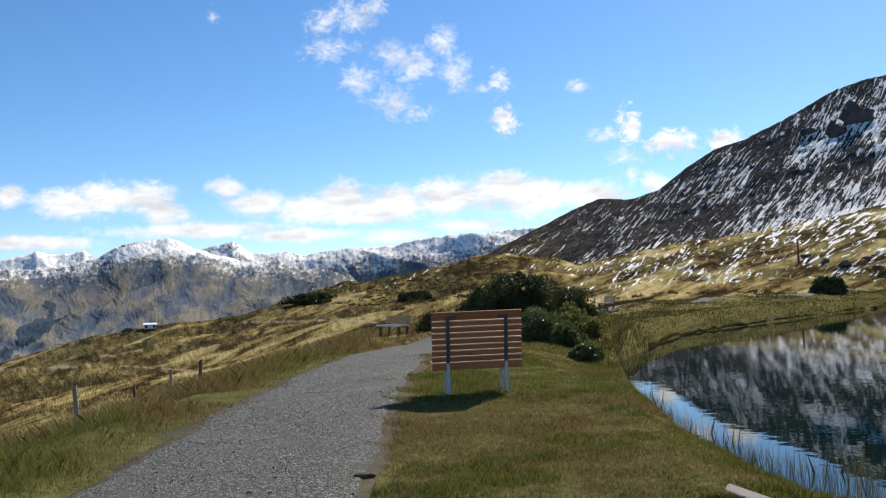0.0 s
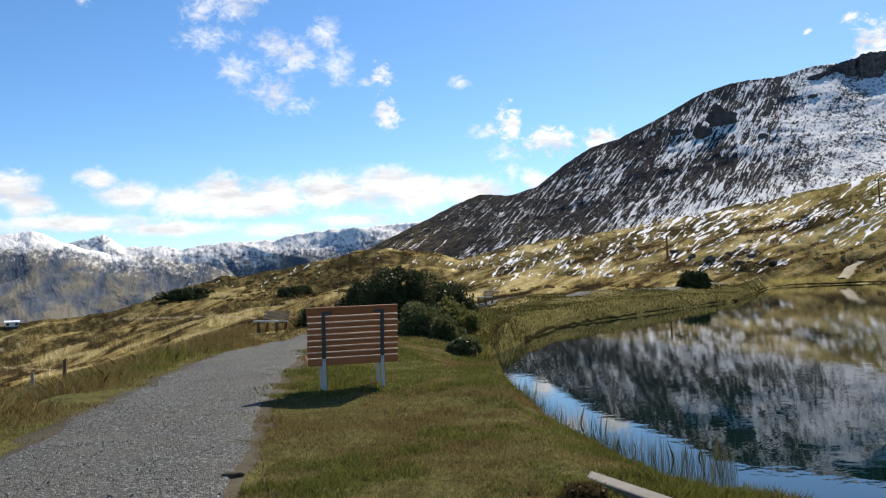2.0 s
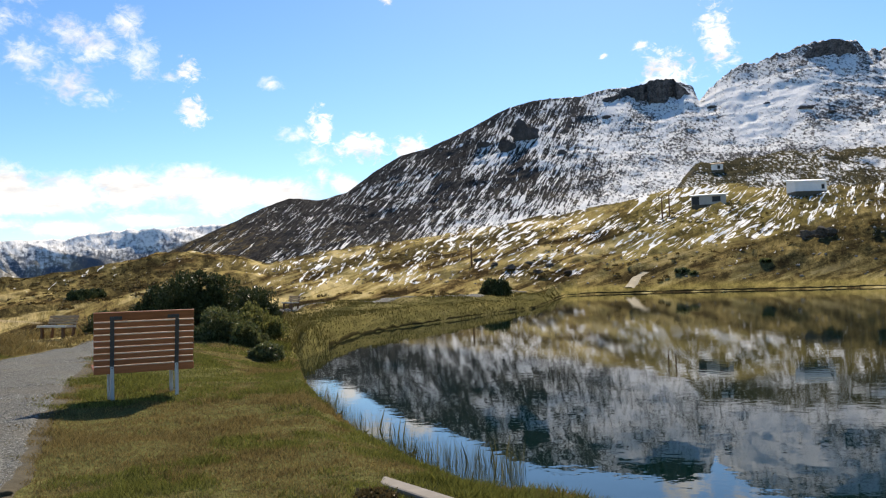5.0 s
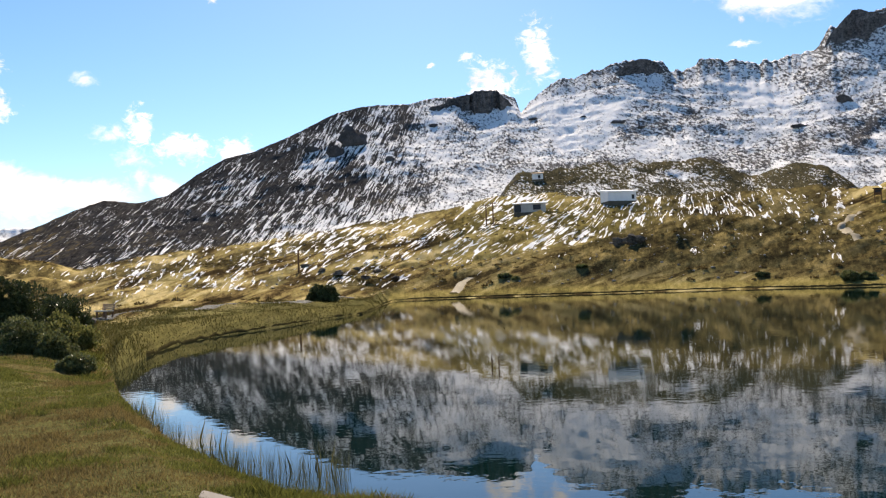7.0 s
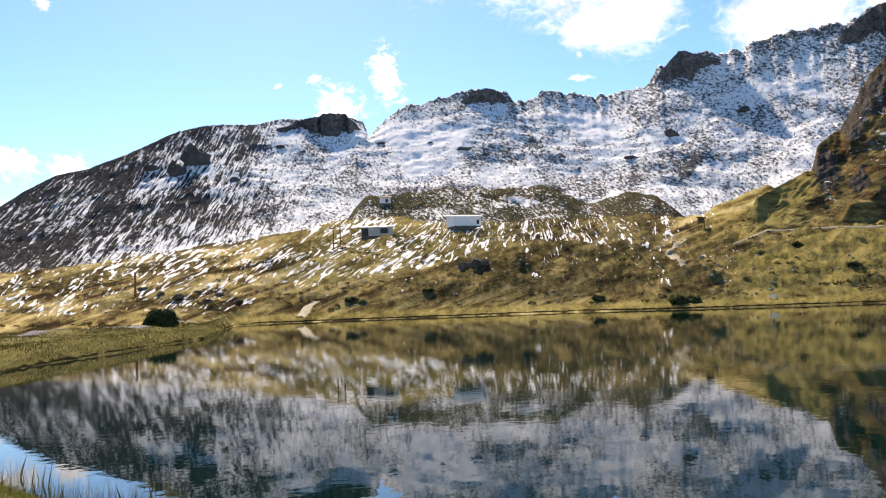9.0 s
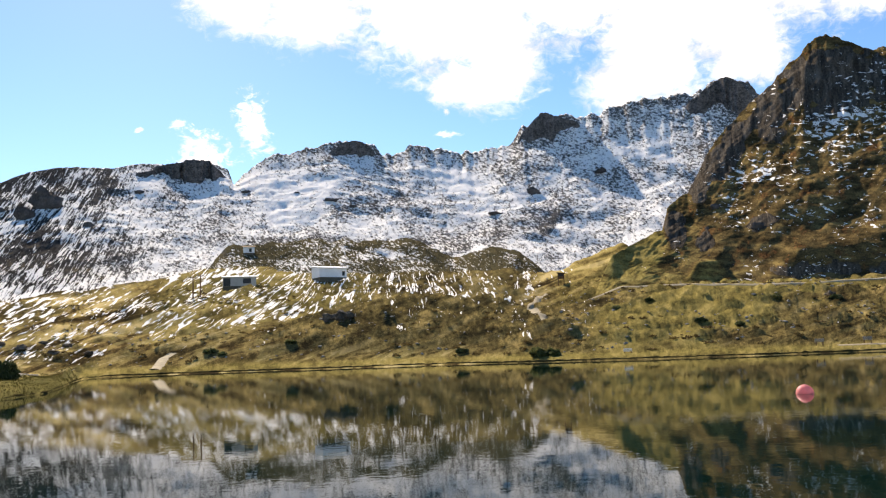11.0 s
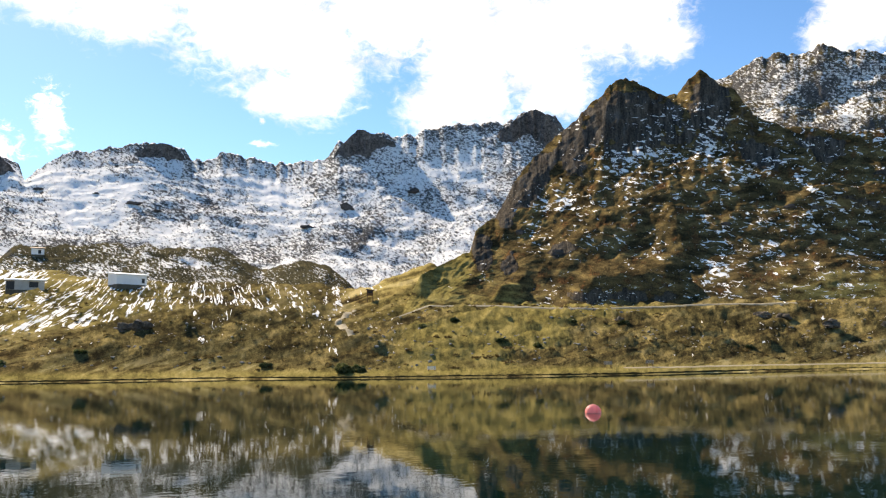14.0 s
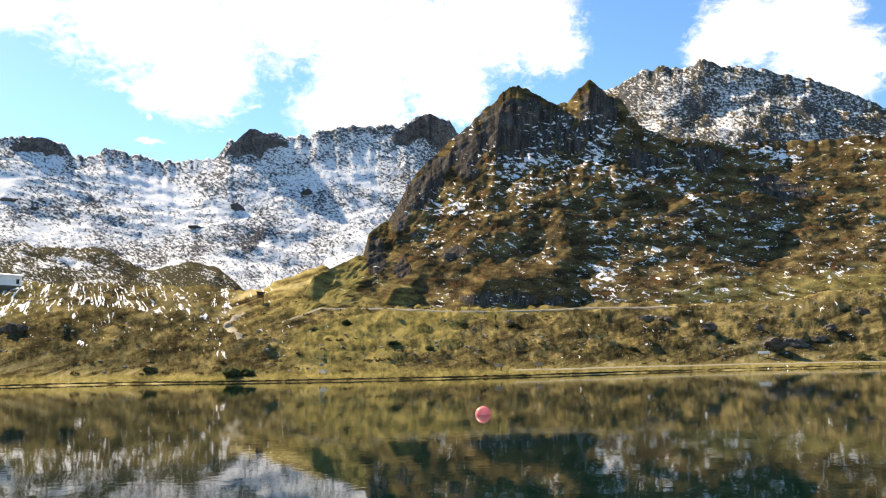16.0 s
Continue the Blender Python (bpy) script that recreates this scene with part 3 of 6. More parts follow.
def build_ground():
    az = np.concatenate([np.arange(-44, 112, 0.13), np.arange(112, 316, 3.0)])
    wrapped = np.where(az > 180, az - 360, az)
    lr = np.concatenate([[math.log(0.02), math.log(0.15)], np.linspace(math.log(0.5), math.log(6), 40)[:-1], np.linspace(math.log(6), math.log(420), 330)[:-1], np.linspace(math.log(420), math.log(4950), 40)])
    R = np.exp(lr)
    Z = np.zeros((len(az), len(R)))
    for i, a in enumerate(wrapped):
        Z[i] = ground_column(float(a), lr)
    # soften the folds across bearings and distances
    dense = slice(0, int((112 + 44) / 0.13))
    for _ in range(2):
        Z[:, 1:-1] = 0.25 * Z[:, :-2] + 0.5 * Z[:, 1:-1] + 0.25 * Z[:, 2:]
        Z[1:-1] = 0.25 * Z[:-2] + 0.5 * Z[1:-1] + 0.25 * Z[2:]
    A, RR = np.meshgrid(wrapped, R, indexing="ij")
    X, Y = RR * np.sin(np.radians(A)), RR * np.cos(np.radians(A))
    rn, rf = NEAR_SHORE(A), FAR_SHORE(A)
    lake = (A > 10.2) & (A < 149)
    calm = np.where(lake, smooth(np.abs(RR - rf) / rf, 0.06, 0.15) * 0.95 + 0.05, 1.0)
    calm = calm * np.where((A > 57.5) & (A < 92), 0.1 + 0.9 * smooth(np.abs(RR - KNOLL_R(A) + 1.5), 3, 12), 1.0)
    Z += fbm(X * 0.9, Y * 0.9, 4, 0.5, 1) * 0.06 * smooth(RR, 1, 6)
    Z += fbm(X * 0.16, Y * 0.16, 5, 0.6, 9) * np.clip((RR - 14) * 0.011, 0, 1.6) * calm * smooth(430 - RR, 0, 100) * (0.45 + 0.55 * smooth(A, 4, 14))
    Z += ridged(X * 0.03, Y * 0.03, 3, 0.45, 21) * np.clip((RR - 90) * 0.008, 0, 1.6) * calm * smooth(430 - RR, 0, 100) * (0.3 + 0.7 * smooth(A, 4, 14))
    Z += ridged(X * 0.02 + 3, Y * 0.02, 3, 0.4, 60) * np.clip((RR - 36) * 0.022, 0, 4.5) * smooth(10 - A, 0, 8) * smooth(430 - RR, 0, 150)
    # swales that run aslant down the dry meadow
    bend = X * 0.94 - Y * 0.34
    Z += (ridged(bend / 13.0, (X * 0.34 + Y * 0.94) / 46.0, 3, 0.5, 64) - 0.25) * np.clip((RR - 22) * 0.03, 0, 1.5) * smooth(6 - A, 0, 8) * smooth(330 - RR, 0, 150)
    hum = lake & (RR > rf * 1.06) & (RR < 300) & (A > 27) & (A < 112)
    Z += (fbm(X * 0.30, Y * 0.30, 4, 0.65, 77) * 0.9 + np.abs(vnoise(X * 0.16, Y * 0.16, 79)) * 0.9) * hum * calm
    on = (A > -32) & (A < 110)
    snow = np.interp(A, [-12, -4, 4, 9, 12, 18, 30, 36, 43, 47, 54, 60, 64, 80, 100], [0.20, 0.34, 0.40, 0.50, 0.57, 0.58, 0.57, 0.66, 0.66, 0.61, 0.60, 0.35, 0.14, 0.28, 0.33])
    snow = snow * smooth(RR, np.where(A < 8, 70, 75), np.where(A < 8, 240, 150)) * on
    front = lake & (A > 28) & (RR < KNOLL_R(A) + 4)
    snow = np.where(front & (A < 58), np.minimum(snow, 0.36) * smooth(RR - rf, 8, 20), snow)
    bank = lake & (A < 29) & (RR > rf - 1)
    dry = smooth(RR, 14, 40) * (1 - 0.8 * bank * smooth(rf + 26 - RR, 0, 10))
    moor_shade = smooth(fbm(X * 0.02, Y * 0.02, 4, 0.5, 33), 0.02, 0.25) * smooth(RR, 40, 120) * 0.8
    # on the left meadow this dark tone also paints shaded hillock sides
    moor_shade = np.maximum(moor_shade, 0.95 * smooth(fbm((X * 0.94 - Y * 0.34) * 0.06, (X * 0.34 + Y * 0.94) * 0.022, 4, 0.6, 35) + 0.08 + 0.05 * smooth(-9 - A, 0, 6), 0.0, 0.12) * smooth(RR, 30, 48) * smooth(12 - A, 0, 6))
    moor_shade = np.maximum(moor_shade, 0.2 * smooth(fbm(X * 0.03, Y * 0.015, 4, 0.6, 36) + 0.08, 0.0, 0.2) * smooth(RR, 80, 130) * smooth(A, -14, -9) * smooth(9 - A, 0, 4))
    moor_shade = np.maximum(moor_shade, 0.85 * smooth(fbm(X * 0.030 - Y * 0.012, Y * 0.016 + X * 0.006, 5, 0.65, 37) + 0.10 - 0.006 * np.clip(A - 24, 0, 20), -0.06, 0.16) * smooth(RR, 95, 150) * smooth(A, 9, 13) * smooth(33 - A, 0, 6))
    moor_shade = np.maximum(moor_shade, 0.7 * smooth(A, 45, 48) * smooth(57 - A, 0, 2) * (~front) * smooth(RR, 120, 160) * lake)
    moor_shade = np.maximum(moor_shade, front * smooth(RR - rf, 6, 14) * np.where(A < 58, 0.45 + 0.4 * smooth(A, 36, 42), 0.05 + 0.65 * smooth(A, 66, 74) + 0.3 * smooth(fbm(X * 0.07, Y * 0.07, 4, 0.6, 47), 0.02, 0.2)))
    lush = lake * np.exp(-((RR - rf - 3.5) / 4.0) ** 2) * (RR > rf) * np.where(A > 28, 0.9, 0.0)
    lush = np.maximum(lush, 0.5 * smooth(RR, 118, 150) * smooth(A, 30, 34) * smooth(48 - A, 0, 6) * (~front))
    lush = np.maximum(lush, 0.35 * smooth(A, 57, 58.5) * smooth(64 - A, 0, 2) * smooth(RR, 185, 205))
    lush = np.maximum(lush, 0.75 * smooth(fbm(X * 0.05, Y * 0.05, 4, 0.6, 44) + 0.22, 0.0, 0.35) * smooth(A, 58, 62) * smooth(80 - A, 0, 8) * (RR > rf) * (RR < 240))
    lush = np.maximum(lush, 0.25 * lake * (A < 29) * (RR > rf - 0.5) * np.exp(-(np.maximum(RR - rf - 2.5, 0) / 4.0) ** 2))
    # thin worn tracks on the dry meadow, placed by bearing and elevation to fit the camera's view
    EL = np.degrees(np.arctan2(Z - EYE, RR))
    track = 0 * Z
    for text, w in (("-34:-3.0 -22.5:-3.23 -20.8:-3.3 -18.2:-3.63 -15.8:-3.99", 0.035), ("-21.4:-2.69 -20.2:-2.68 -19:-2.42 -17.8:-2.13", 0.03), ("-12.8:-1.08 -9.8:-1.16 -6.8:-1.17 -4.2:-1.49", 0.035)):
        ends = [float(p.split(":")[0]) for p in text.split()]
        track = np.maximum(track, np.exp(-((EL - curve_of(text)(A)) / w) ** 2) * (A > ends[0]) * (A < ends[-1]) * (RR > 26) * (RR < 300))
    ob = grid_object("ground", X, Y, Z, M_TURF, [("lush", lush), ("snow", snow), ("dry", dry), ("moor_shade", moor_shade), ("track", track), ("fleck", smooth(34 - A, 0, 5) + smooth(A, 56, 60))],
                     [("fall", np.stack([8.0 * (A - np.interp(A, [20, 28, 41, 50], [0.9, 1.3, 1.3, -0.35]) * EL), 8.0 * EL, 0 * EL], -1)), ("lay", np.stack([8.0 * A, 8.0 * EL, 0 * EL], -1))], wrap=True)
    return tagged(ob, "rolling alpine meadow of dry yellow-green turf with snow streaks", "ground", kind="structure")


ground = build_ground()


def height_at():
    """The ground's height under a point, by the rays of the finished mesh."""
    from mathutils.bvhtree import BVHTree
    me = ground.data
    global GROUND_TREE
    tree = GROUND_TREE = BVHTree.FromPolygons([v.co for v in me.vertices], [p.vertices for p in me.polygons])
    def under(x, y):
        hit = tree.ray_cast(Vector((x, y, 900)), Vector((0, 0, -1)))
        return hit[0].z if hit[0] else 0.0
    return under


under = height_at()


def build_lake():
    az = np.concatenate([np.arange(9, 150, 0.5)])
    t = np.linspace(0, 1, 40)
    A, T = np.meshgrid(az, t, indexing="ij")
    r0, r1 = np.maximum(NEAR_SHORE(A) - 1.5, 2.5), FAR_SHORE(A) + np.where(A < 27, 2.0, 1.2)
    RR = r0 * (r1 / r0) ** T
    ob = grid_object("water", RR * np.sin(np.radians(A)), RR * np.cos(np.radians(A)), np.full(A.shape, WATER), M_WATER)
    return tagged(ob, "still dark teal lake water mirroring the mountains", "water", kind="structure")


build_lake()


def build_shore_edge():
    """The undercut sod along the far waterline, its dark colour also holding the shade beneath."""
    az = np.arange(13.0, 112, 0.12)
    A = np.repeat(az[:, None], 5, 1)
    n = fbm(az * 3.1, az * 0 + 2, 4, 0.6, 71)[:, None]
    out = np.array([0.0, 0.02, 0.10, 0.55, 1.8])[None] + FAR_SHORE(A) + 0.15 * n
    n = n * 0.5
    top = 0.13 + 0.11 * smooth(A[:, :1], 27, 30) + 0.22 * n
    Z = np.stack([np.full(len(az), -0.25), top[:, 0] - 0.04, top[:, 0], top[:, 0] + 0.04, np.full(len(az), -0.05)], 1) + WATER
    ob = grid_object("shore_edge", out * np.sin(np.radians(A)), out * np.cos(np.radians(A)), Z, mat_plain("shaded_peaty_sod", (0.05, 0.042, 0.018), 0.95, 0, 0.5, 2.0, 0.4, 0.05, 0.0))
    return tagged(ob, "dark undercut sod edge along the lake shore", "shore", kind="structure")


build_shore_edge()


def mountain(name, label, mat, az0, az1, step, nv, base_r, base_el, ridge_r, ridge_el, bend, rough, jag, snow, green, seed, lean=lambda a: 0 * a, back=0.55, folds=1.0, bands=0.0, crest=7.0, steps=0.0, streaky=lambda a: 1.0 + 0 * a, marks=(), ribs=0.0, slant=lambda a: 0 * a, small=1.0, bulges=()):
    az = np.arange(az0, az1 + step / 2, step)
    s = np.concatenate([np.linspace(0, 1, nv), 1 + np.linspace(0, 1, 9)[1:] ** 1.5 * back])
    A, S = np.meshgrid(az, s, indexing="ij")
    rb, rr, eb, er = base_r(A), ridge_r(A), base_el(A), ridge_el(A)
    # small teeth along the crest
    teeth = jag(A) * fbm(A * 1.7, A * 0 + seed, 5, 0.6, seed)
    up = np.clip(S, 0, 1)
    # broad form of the crest below, its blocks and notches only near the top
    wide = np.ones(int(7.0 / step)) / int(7.0 / step)
    pad = len(wide)
    low = np.convolve(np.pad(ridge_el(az), pad, mode="edge"), wide, mode="same")[pad:-pad][:, None] + 0 * A
    low = np.minimum(low, er + 2.5)
    block = er - low
    R = rb + (rr - rb) * S
    rise_of = np.clip(up + steps * np.sin(2 * np.pi * 2.7 * up + 5 * fbm(A * 0.09, up * 1.2, 3, 0.5, seed + 2)) * np.sin(np.pi * up), 0, 1)
    E = eb + (low - eb) * ((rise_of + 0.08) ** bend(A) - 0.08 ** bend(A)) / (1.08 ** bend(A) - 0.08 ** bend(A)) + block * up ** crest
    mid = np.clip(4 * up * (1 - up), 0, 1) ** 0.6
    u, v = np.radians(A) * (rb + rr) / 2, S * (rr - rb) * 1.15
    L = np.radians(1) * (rb + rr) / 2
    k = lean(A)
    uf = u - k * v
    n = folds * (ridged(uf / (5.5 * L), v / (13 * L), 4, 0.45, seed) * 0.8 + ridged(uf / (1.6 * L), v / (4.5 * L), 3, 0.45, seed + 40) * 0.16 * small)
    n += bands * ridged(u / (7.0 * L) + 0.2 * v / L, v / (2.6 * L) + 1.2 * fbm(u / (4 * L), v / (4 * L), 3, 0.5, seed + 7), 3, 0.5, seed + 60)
    n += fbm(u / (3.0 * L), v / (3.0 * L), 5, 0.55, seed + 80) * 0.5 + fbm(u / (0.5 * L), v / (0.5 * L), 3, 0.5, seed + 90) * 0.10 * small
    E = E + teeth * up ** 9 + rough * n * mid * np.clip((er - eb) / 5.0, 0.1, 1)
    if ribs:
        E = E + ribs * (ridged(u / (1.3 * L), v / (7 * L), 4, 0.55, seed + 120) + 0.6 * fbm(u / (0.6 * L), v / (1.2 * L), 3, 0.6, seed + 130)) * smooth(up, 0.45, 0.7) * (1 - up) ** 0.35 * (0.15 + 0.85 * smooth(86 - A, 0, 4))
    for ba, bs, wa, ws, lift in bulges:
        E = E + lift * smooth(1 - np.abs(A + 0.8 * fbm(A * 0.8, S * 6, 3, 0.5, seed + 150) - ba) / wa, 0.0, 0.55) * smooth(S, bs, bs + 0.035) * smooth(bs + ws - S, 0.0, ws * 0.8)
    # cliffs, snow beds and green slopes by bearing and elevation
    extra = {"snow": 0 * E, "green": 0 * E}
    edge = 0.9 * fbm(u / (1.1 * L), E / 1.1, 4, 0.6, seed + 140)
    for kind, ma, me_, wa, we, tilt, amount in marks:
        c, q = math.cos(radians(tilt)), math.sin(radians(tilt))
        da, de = A - ma, E - me_
        d = np.hypot((da * c + de * q) / wa, (de * c - da * q) / we)
        extra[kind] += amount * smooth(1.25 - d + edge, 0.0, 0.45)
    Z = EYE + R * np.tan(np.radians(E))
    over = np.clip(S - 1, 0, None)
    Z = np.where(S > 1, Z - over * (rr - rb) * 0.75, Z)
    X, Y = R * np.sin(np.radians(A)), R * np.cos(np.radians(A))
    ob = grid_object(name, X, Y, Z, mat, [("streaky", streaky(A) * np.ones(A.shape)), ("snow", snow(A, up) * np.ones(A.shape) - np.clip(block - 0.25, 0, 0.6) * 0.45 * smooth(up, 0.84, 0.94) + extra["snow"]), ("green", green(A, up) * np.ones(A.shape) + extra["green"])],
                     [("fall", np.stack([8.0 * (A - slant(A) * (E - 5.0)), 8.0 * E, 0 * u], -1))])
    return tagged(ob, label, "mountain", kind="structure")


AWAY = 2.1
RIDGE_R = curve_of("-6:840 5:900 12:1090 20:1260 30:1430 45:1640 60:1760 80:1850")
RIDGE_TOP = curve_of("-6:0.6 0:1.0 2:2.2 4.1:3.19 6.7:4.36 8.5:5.2 10.4:5.91 12.3:5.70 14.2:6.25 16.1:7.6 17.7:8.5 19.6:8.95 22.3:10.1 24.9:11.35 27:11.75 29.7:11.75 31.1:12.1 33.3:12.15 35.2:12.4 36.6:11.9 37:11.0 38.1:12.0 39.6:12.8 41.7:13.15 43.4:13.6 46.1:13.5 46.6:12.7 47.5:12.7 48.4:13.3 49.8:13.2 51.1:12.75 53.6:12.85 55.2:13.0 56:14.1 57.4:14.9 58.6:14.8 60.1:14.5 62:14.9 64:15.35 66.7:15.35 68.9:16.0 70.5:15.7 71.2:14.6 75:13 80:12")
mountain("snowy_mountain", "long rocky mountain ridge streaked with fresh snow", M_RIDGE, -6, 78, 0.09, 170,
         lambda a: np.minimum(720.0, 0.70 * RIDGE_R(a)), curve_of("-6:-0.6 0:-0.2 5:0.2 9:0.4 12:1.4 16:1.8 20:2.3 27:3.4 31:3.9 35:4.6 42:4.5 50:3.9 55:3.4 58:2.2 62:1.0 80:1.0"),
         RIDGE_R, RIDGE_TOP,
         lambda a: np.interp(a, [0, 20, 36, 50, 70], [0.9, 0.95, 1.15, 1.3, 1.3]), 0.6, lambda a: np.interp(a, [20, 35, 38, 60], [0.05, 0.10, 0.28, 0.32]),
         lambda a, s: np.interp(a, [-6, 4, 9, 14, 20, 27, 33, 45, 55, 70], [0.12, 0.32, 0.36, 0.39, 0.44, 0.52, 0.63, 0.65, 0.65, 0.64]) - 0.10 * smooth(s, 0.95, 1.0) - 0.22 * smooth(0.30 - s, 0, 0.12) * smooth(a, 34, 38),
         lambda a, s: np.interp(a, [-6, 8, 12, 20, 60], [0.20, -0.15, -0.22, -0.22, -0.22]) - 0.1 * s, 3,
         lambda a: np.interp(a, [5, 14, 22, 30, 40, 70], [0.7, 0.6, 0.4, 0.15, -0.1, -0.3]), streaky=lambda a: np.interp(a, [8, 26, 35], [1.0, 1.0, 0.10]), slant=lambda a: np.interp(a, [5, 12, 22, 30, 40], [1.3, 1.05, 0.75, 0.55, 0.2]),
         marks=[("snow", 40.5, 10.2, 2.6, 1.9, 0, 0.14), ("snow", 52, 7.2, 5.0, 0.8, 8, -0.12), ("snow", 57, 8.4, 2.2, 1.0, 30, -0.10), ("snow", 47.5, 9.6, 2.4, 0.7, 0, -0.10), ("snow", 53, 10.6, 3.2, 0.8, -10, 0.10), ("snow", 40, 7.3, 5, 0.5, 0, -0.12), ("snow", 35.5, 10.9, 1.5, 0.8, 0, 0.12), ("snow", 62, 12.2, 3, 0.8, 20, 0.10)])

CRAG_TOP = curve_of("59:1.2 60:2.6 60.8:4.4 61.5:5.7 63:6.4 64.7:7.1 65.1:8.35 66.4:9.25 67.4:11.0 68.2:12.2 69.5:13.6 70.8:14.6 73.8:17.0 74.4:17.5 75.3:17.8 76.6:17.1 77.8:16.4 78.4:16.5 79.2:17.5 79.95:17.9 81:17 82:16.4 83:14.7 85:13.9 88:13.3 91:13.0 94:12.8 97.4:12.7 104:12 112:10")
CRAG_CLIFFS = [("green", 75.4, 14.9, 3.6, 1.6, -8, -0.9), ("green", 71.8, 13.6, 1.5, 1.1, 50, -0.9), ("green", 68.6, 11.2, 2.3, 0.75, 47, -0.9), ("green", 80.4, 15.6, 1.3, 1.7, 0, -0.9), ("green", 65.5, 6.9, 0.5, 1.2, 0, -1.0),
               ("green", 70.5, 7.0, 0.8, 0.4, 20, -0.6), ("green", 73.5, 3.9, 3.0, 0.35, -3, -0.4), ("green", 67.3, 6.2, 0.5, 0.7, 10, -0.6), ("green", 87.0, 12.4, 1.4, 0.7, -20, -0.5), ("green", 91.3, 10.2, 1.6, 0.6, -15, -0.5), ("green", 83.4, 12.3, 1.2, 0.8, -30, -0.5)]
CRAG_SNOW = [("snow", 79.0, 14.5, 2.0, 0.22, -42, 0.16), ("snow", 78.6, 12.8, 2.6, 0.45, -8, 0.22), ("snow", 74.3, 12.6, 1.3, 0.6, 0, 0.20), ("snow", 70.4, 9.9, 1.3, 0.4, 0, 0.22), ("snow", 75.2, 11.2, 1.5, 0.6, 0, 0.18), ("snow", 86.2, 9.9, 2.4, 0.14, -40, 0.20),
              ("snow", 82.3, 11.4, 1.6, 0.6, 0, 0.16), ("snow", 90.5, 12.6, 2.6, 0.5, -20, 0.22), ("snow", 82.0, 6.0, 2.6, 0.8, 0, 0.12), ("snow", 67.5, 5.0, 3.0, 1.2, 35, -0.14), ("green", 62.7, 5.6, 2.0, 1.2, 40, 0.3)]
mountain("crag_mountain", "steep dark crag with brown turf and thin snow patches", M_CRAG, 59, 112, 0.08, 200,
         curve_of("59:186 66:192 72:193 84:212 97:232 112:230"), curve_of("59:0.4 61:2.2 66:3.0 72.6:2.7 79:2.8 84.4:2.8 97:3.1 112:2.4"),
         curve_of("59:200 61:222 64:256 66:284 70:330 75:348 80:354 83:348 86:347 92:376 112:400"), CRAG_TOP,
         lambda a: np.interp(a, [60, 70, 79, 84, 100], [0.9, 0.92, 0.85, 0.68, 0.72]), 1.0, lambda a: 0.22 + 0 * a,
         lambda a, s: np.interp(a, [59, 64, 68, 76, 85, 94, 100], [0.05, 0.20, 0.35, 0.41, 0.45, 0.39, 0.36]) + 0.04 * s - 0.08 * smooth(s, 0.8, 0.9) * (a < 83),
         lambda a, s: np.interp(a, [59, 64, 68, 80, 90, 100], [0.40, 0.30, 0.12, 0.05, 0.10, 0.20]) + 0.30 * smooth(0.22 - s, 0, 0.2) * (1 - 0.8 * smooth(a, 67, 70) * smooth(86 - a, 0, 4)), 5, lambda a: np.interp(a, [60, 72, 80, 95], [0.7, 0.3, -0.3, -0.6]), folds=0.45, bands=0.12, crest=3.2, steps=0.03, streaky=lambda a: 0.9 + 0 * a, marks=CRAG_CLIFFS + CRAG_SNOW, ribs=0.36, bulges=((75.0, 0.05, 4.2, 0.22, 1.3), (67.2, 0.10, 1.6, 0.2, 0.8), (88.5, 0.42, 4.5, 0.2, 0.7)))

BACK_TOP = curve_of("74:12 80:16.6 81.5:17.35 84.4:18.4 86.2:18.15 87.1:18.4 89.5:17.75 92.4:16.95 95.5:15.6 97.5:14.4 104:11 112:8")
mountain("rocky_summit", "rocky summit behind the crag, half covered with snow", M_RIDGE, 74, 112, 0.12, 90,
         curve_of("74:700 112:700"), curve_of("74:8 112:7"), curve_of("74:1250 112:1250"), BACK_TOP, lambda a: 1.0 + 0 * a, 1.2, lambda a: 0.3 + 0 * a,
         lambda a, s: 0.53 + 0 * a, lambda a, s: 0.0 + 0 * a, 11, streaky=lambda a: 0.3 + 0 * a)

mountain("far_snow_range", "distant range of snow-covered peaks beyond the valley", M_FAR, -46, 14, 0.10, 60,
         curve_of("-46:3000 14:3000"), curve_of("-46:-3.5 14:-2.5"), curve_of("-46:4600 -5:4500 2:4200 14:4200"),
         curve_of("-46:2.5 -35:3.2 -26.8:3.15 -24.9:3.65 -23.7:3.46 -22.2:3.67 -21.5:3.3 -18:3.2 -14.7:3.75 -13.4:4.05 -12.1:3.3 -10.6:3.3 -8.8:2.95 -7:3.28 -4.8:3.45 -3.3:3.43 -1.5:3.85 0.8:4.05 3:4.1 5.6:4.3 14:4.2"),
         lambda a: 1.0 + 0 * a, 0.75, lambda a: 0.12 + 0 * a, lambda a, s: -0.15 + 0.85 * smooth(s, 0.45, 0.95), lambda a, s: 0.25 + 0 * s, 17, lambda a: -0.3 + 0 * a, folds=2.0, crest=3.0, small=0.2)
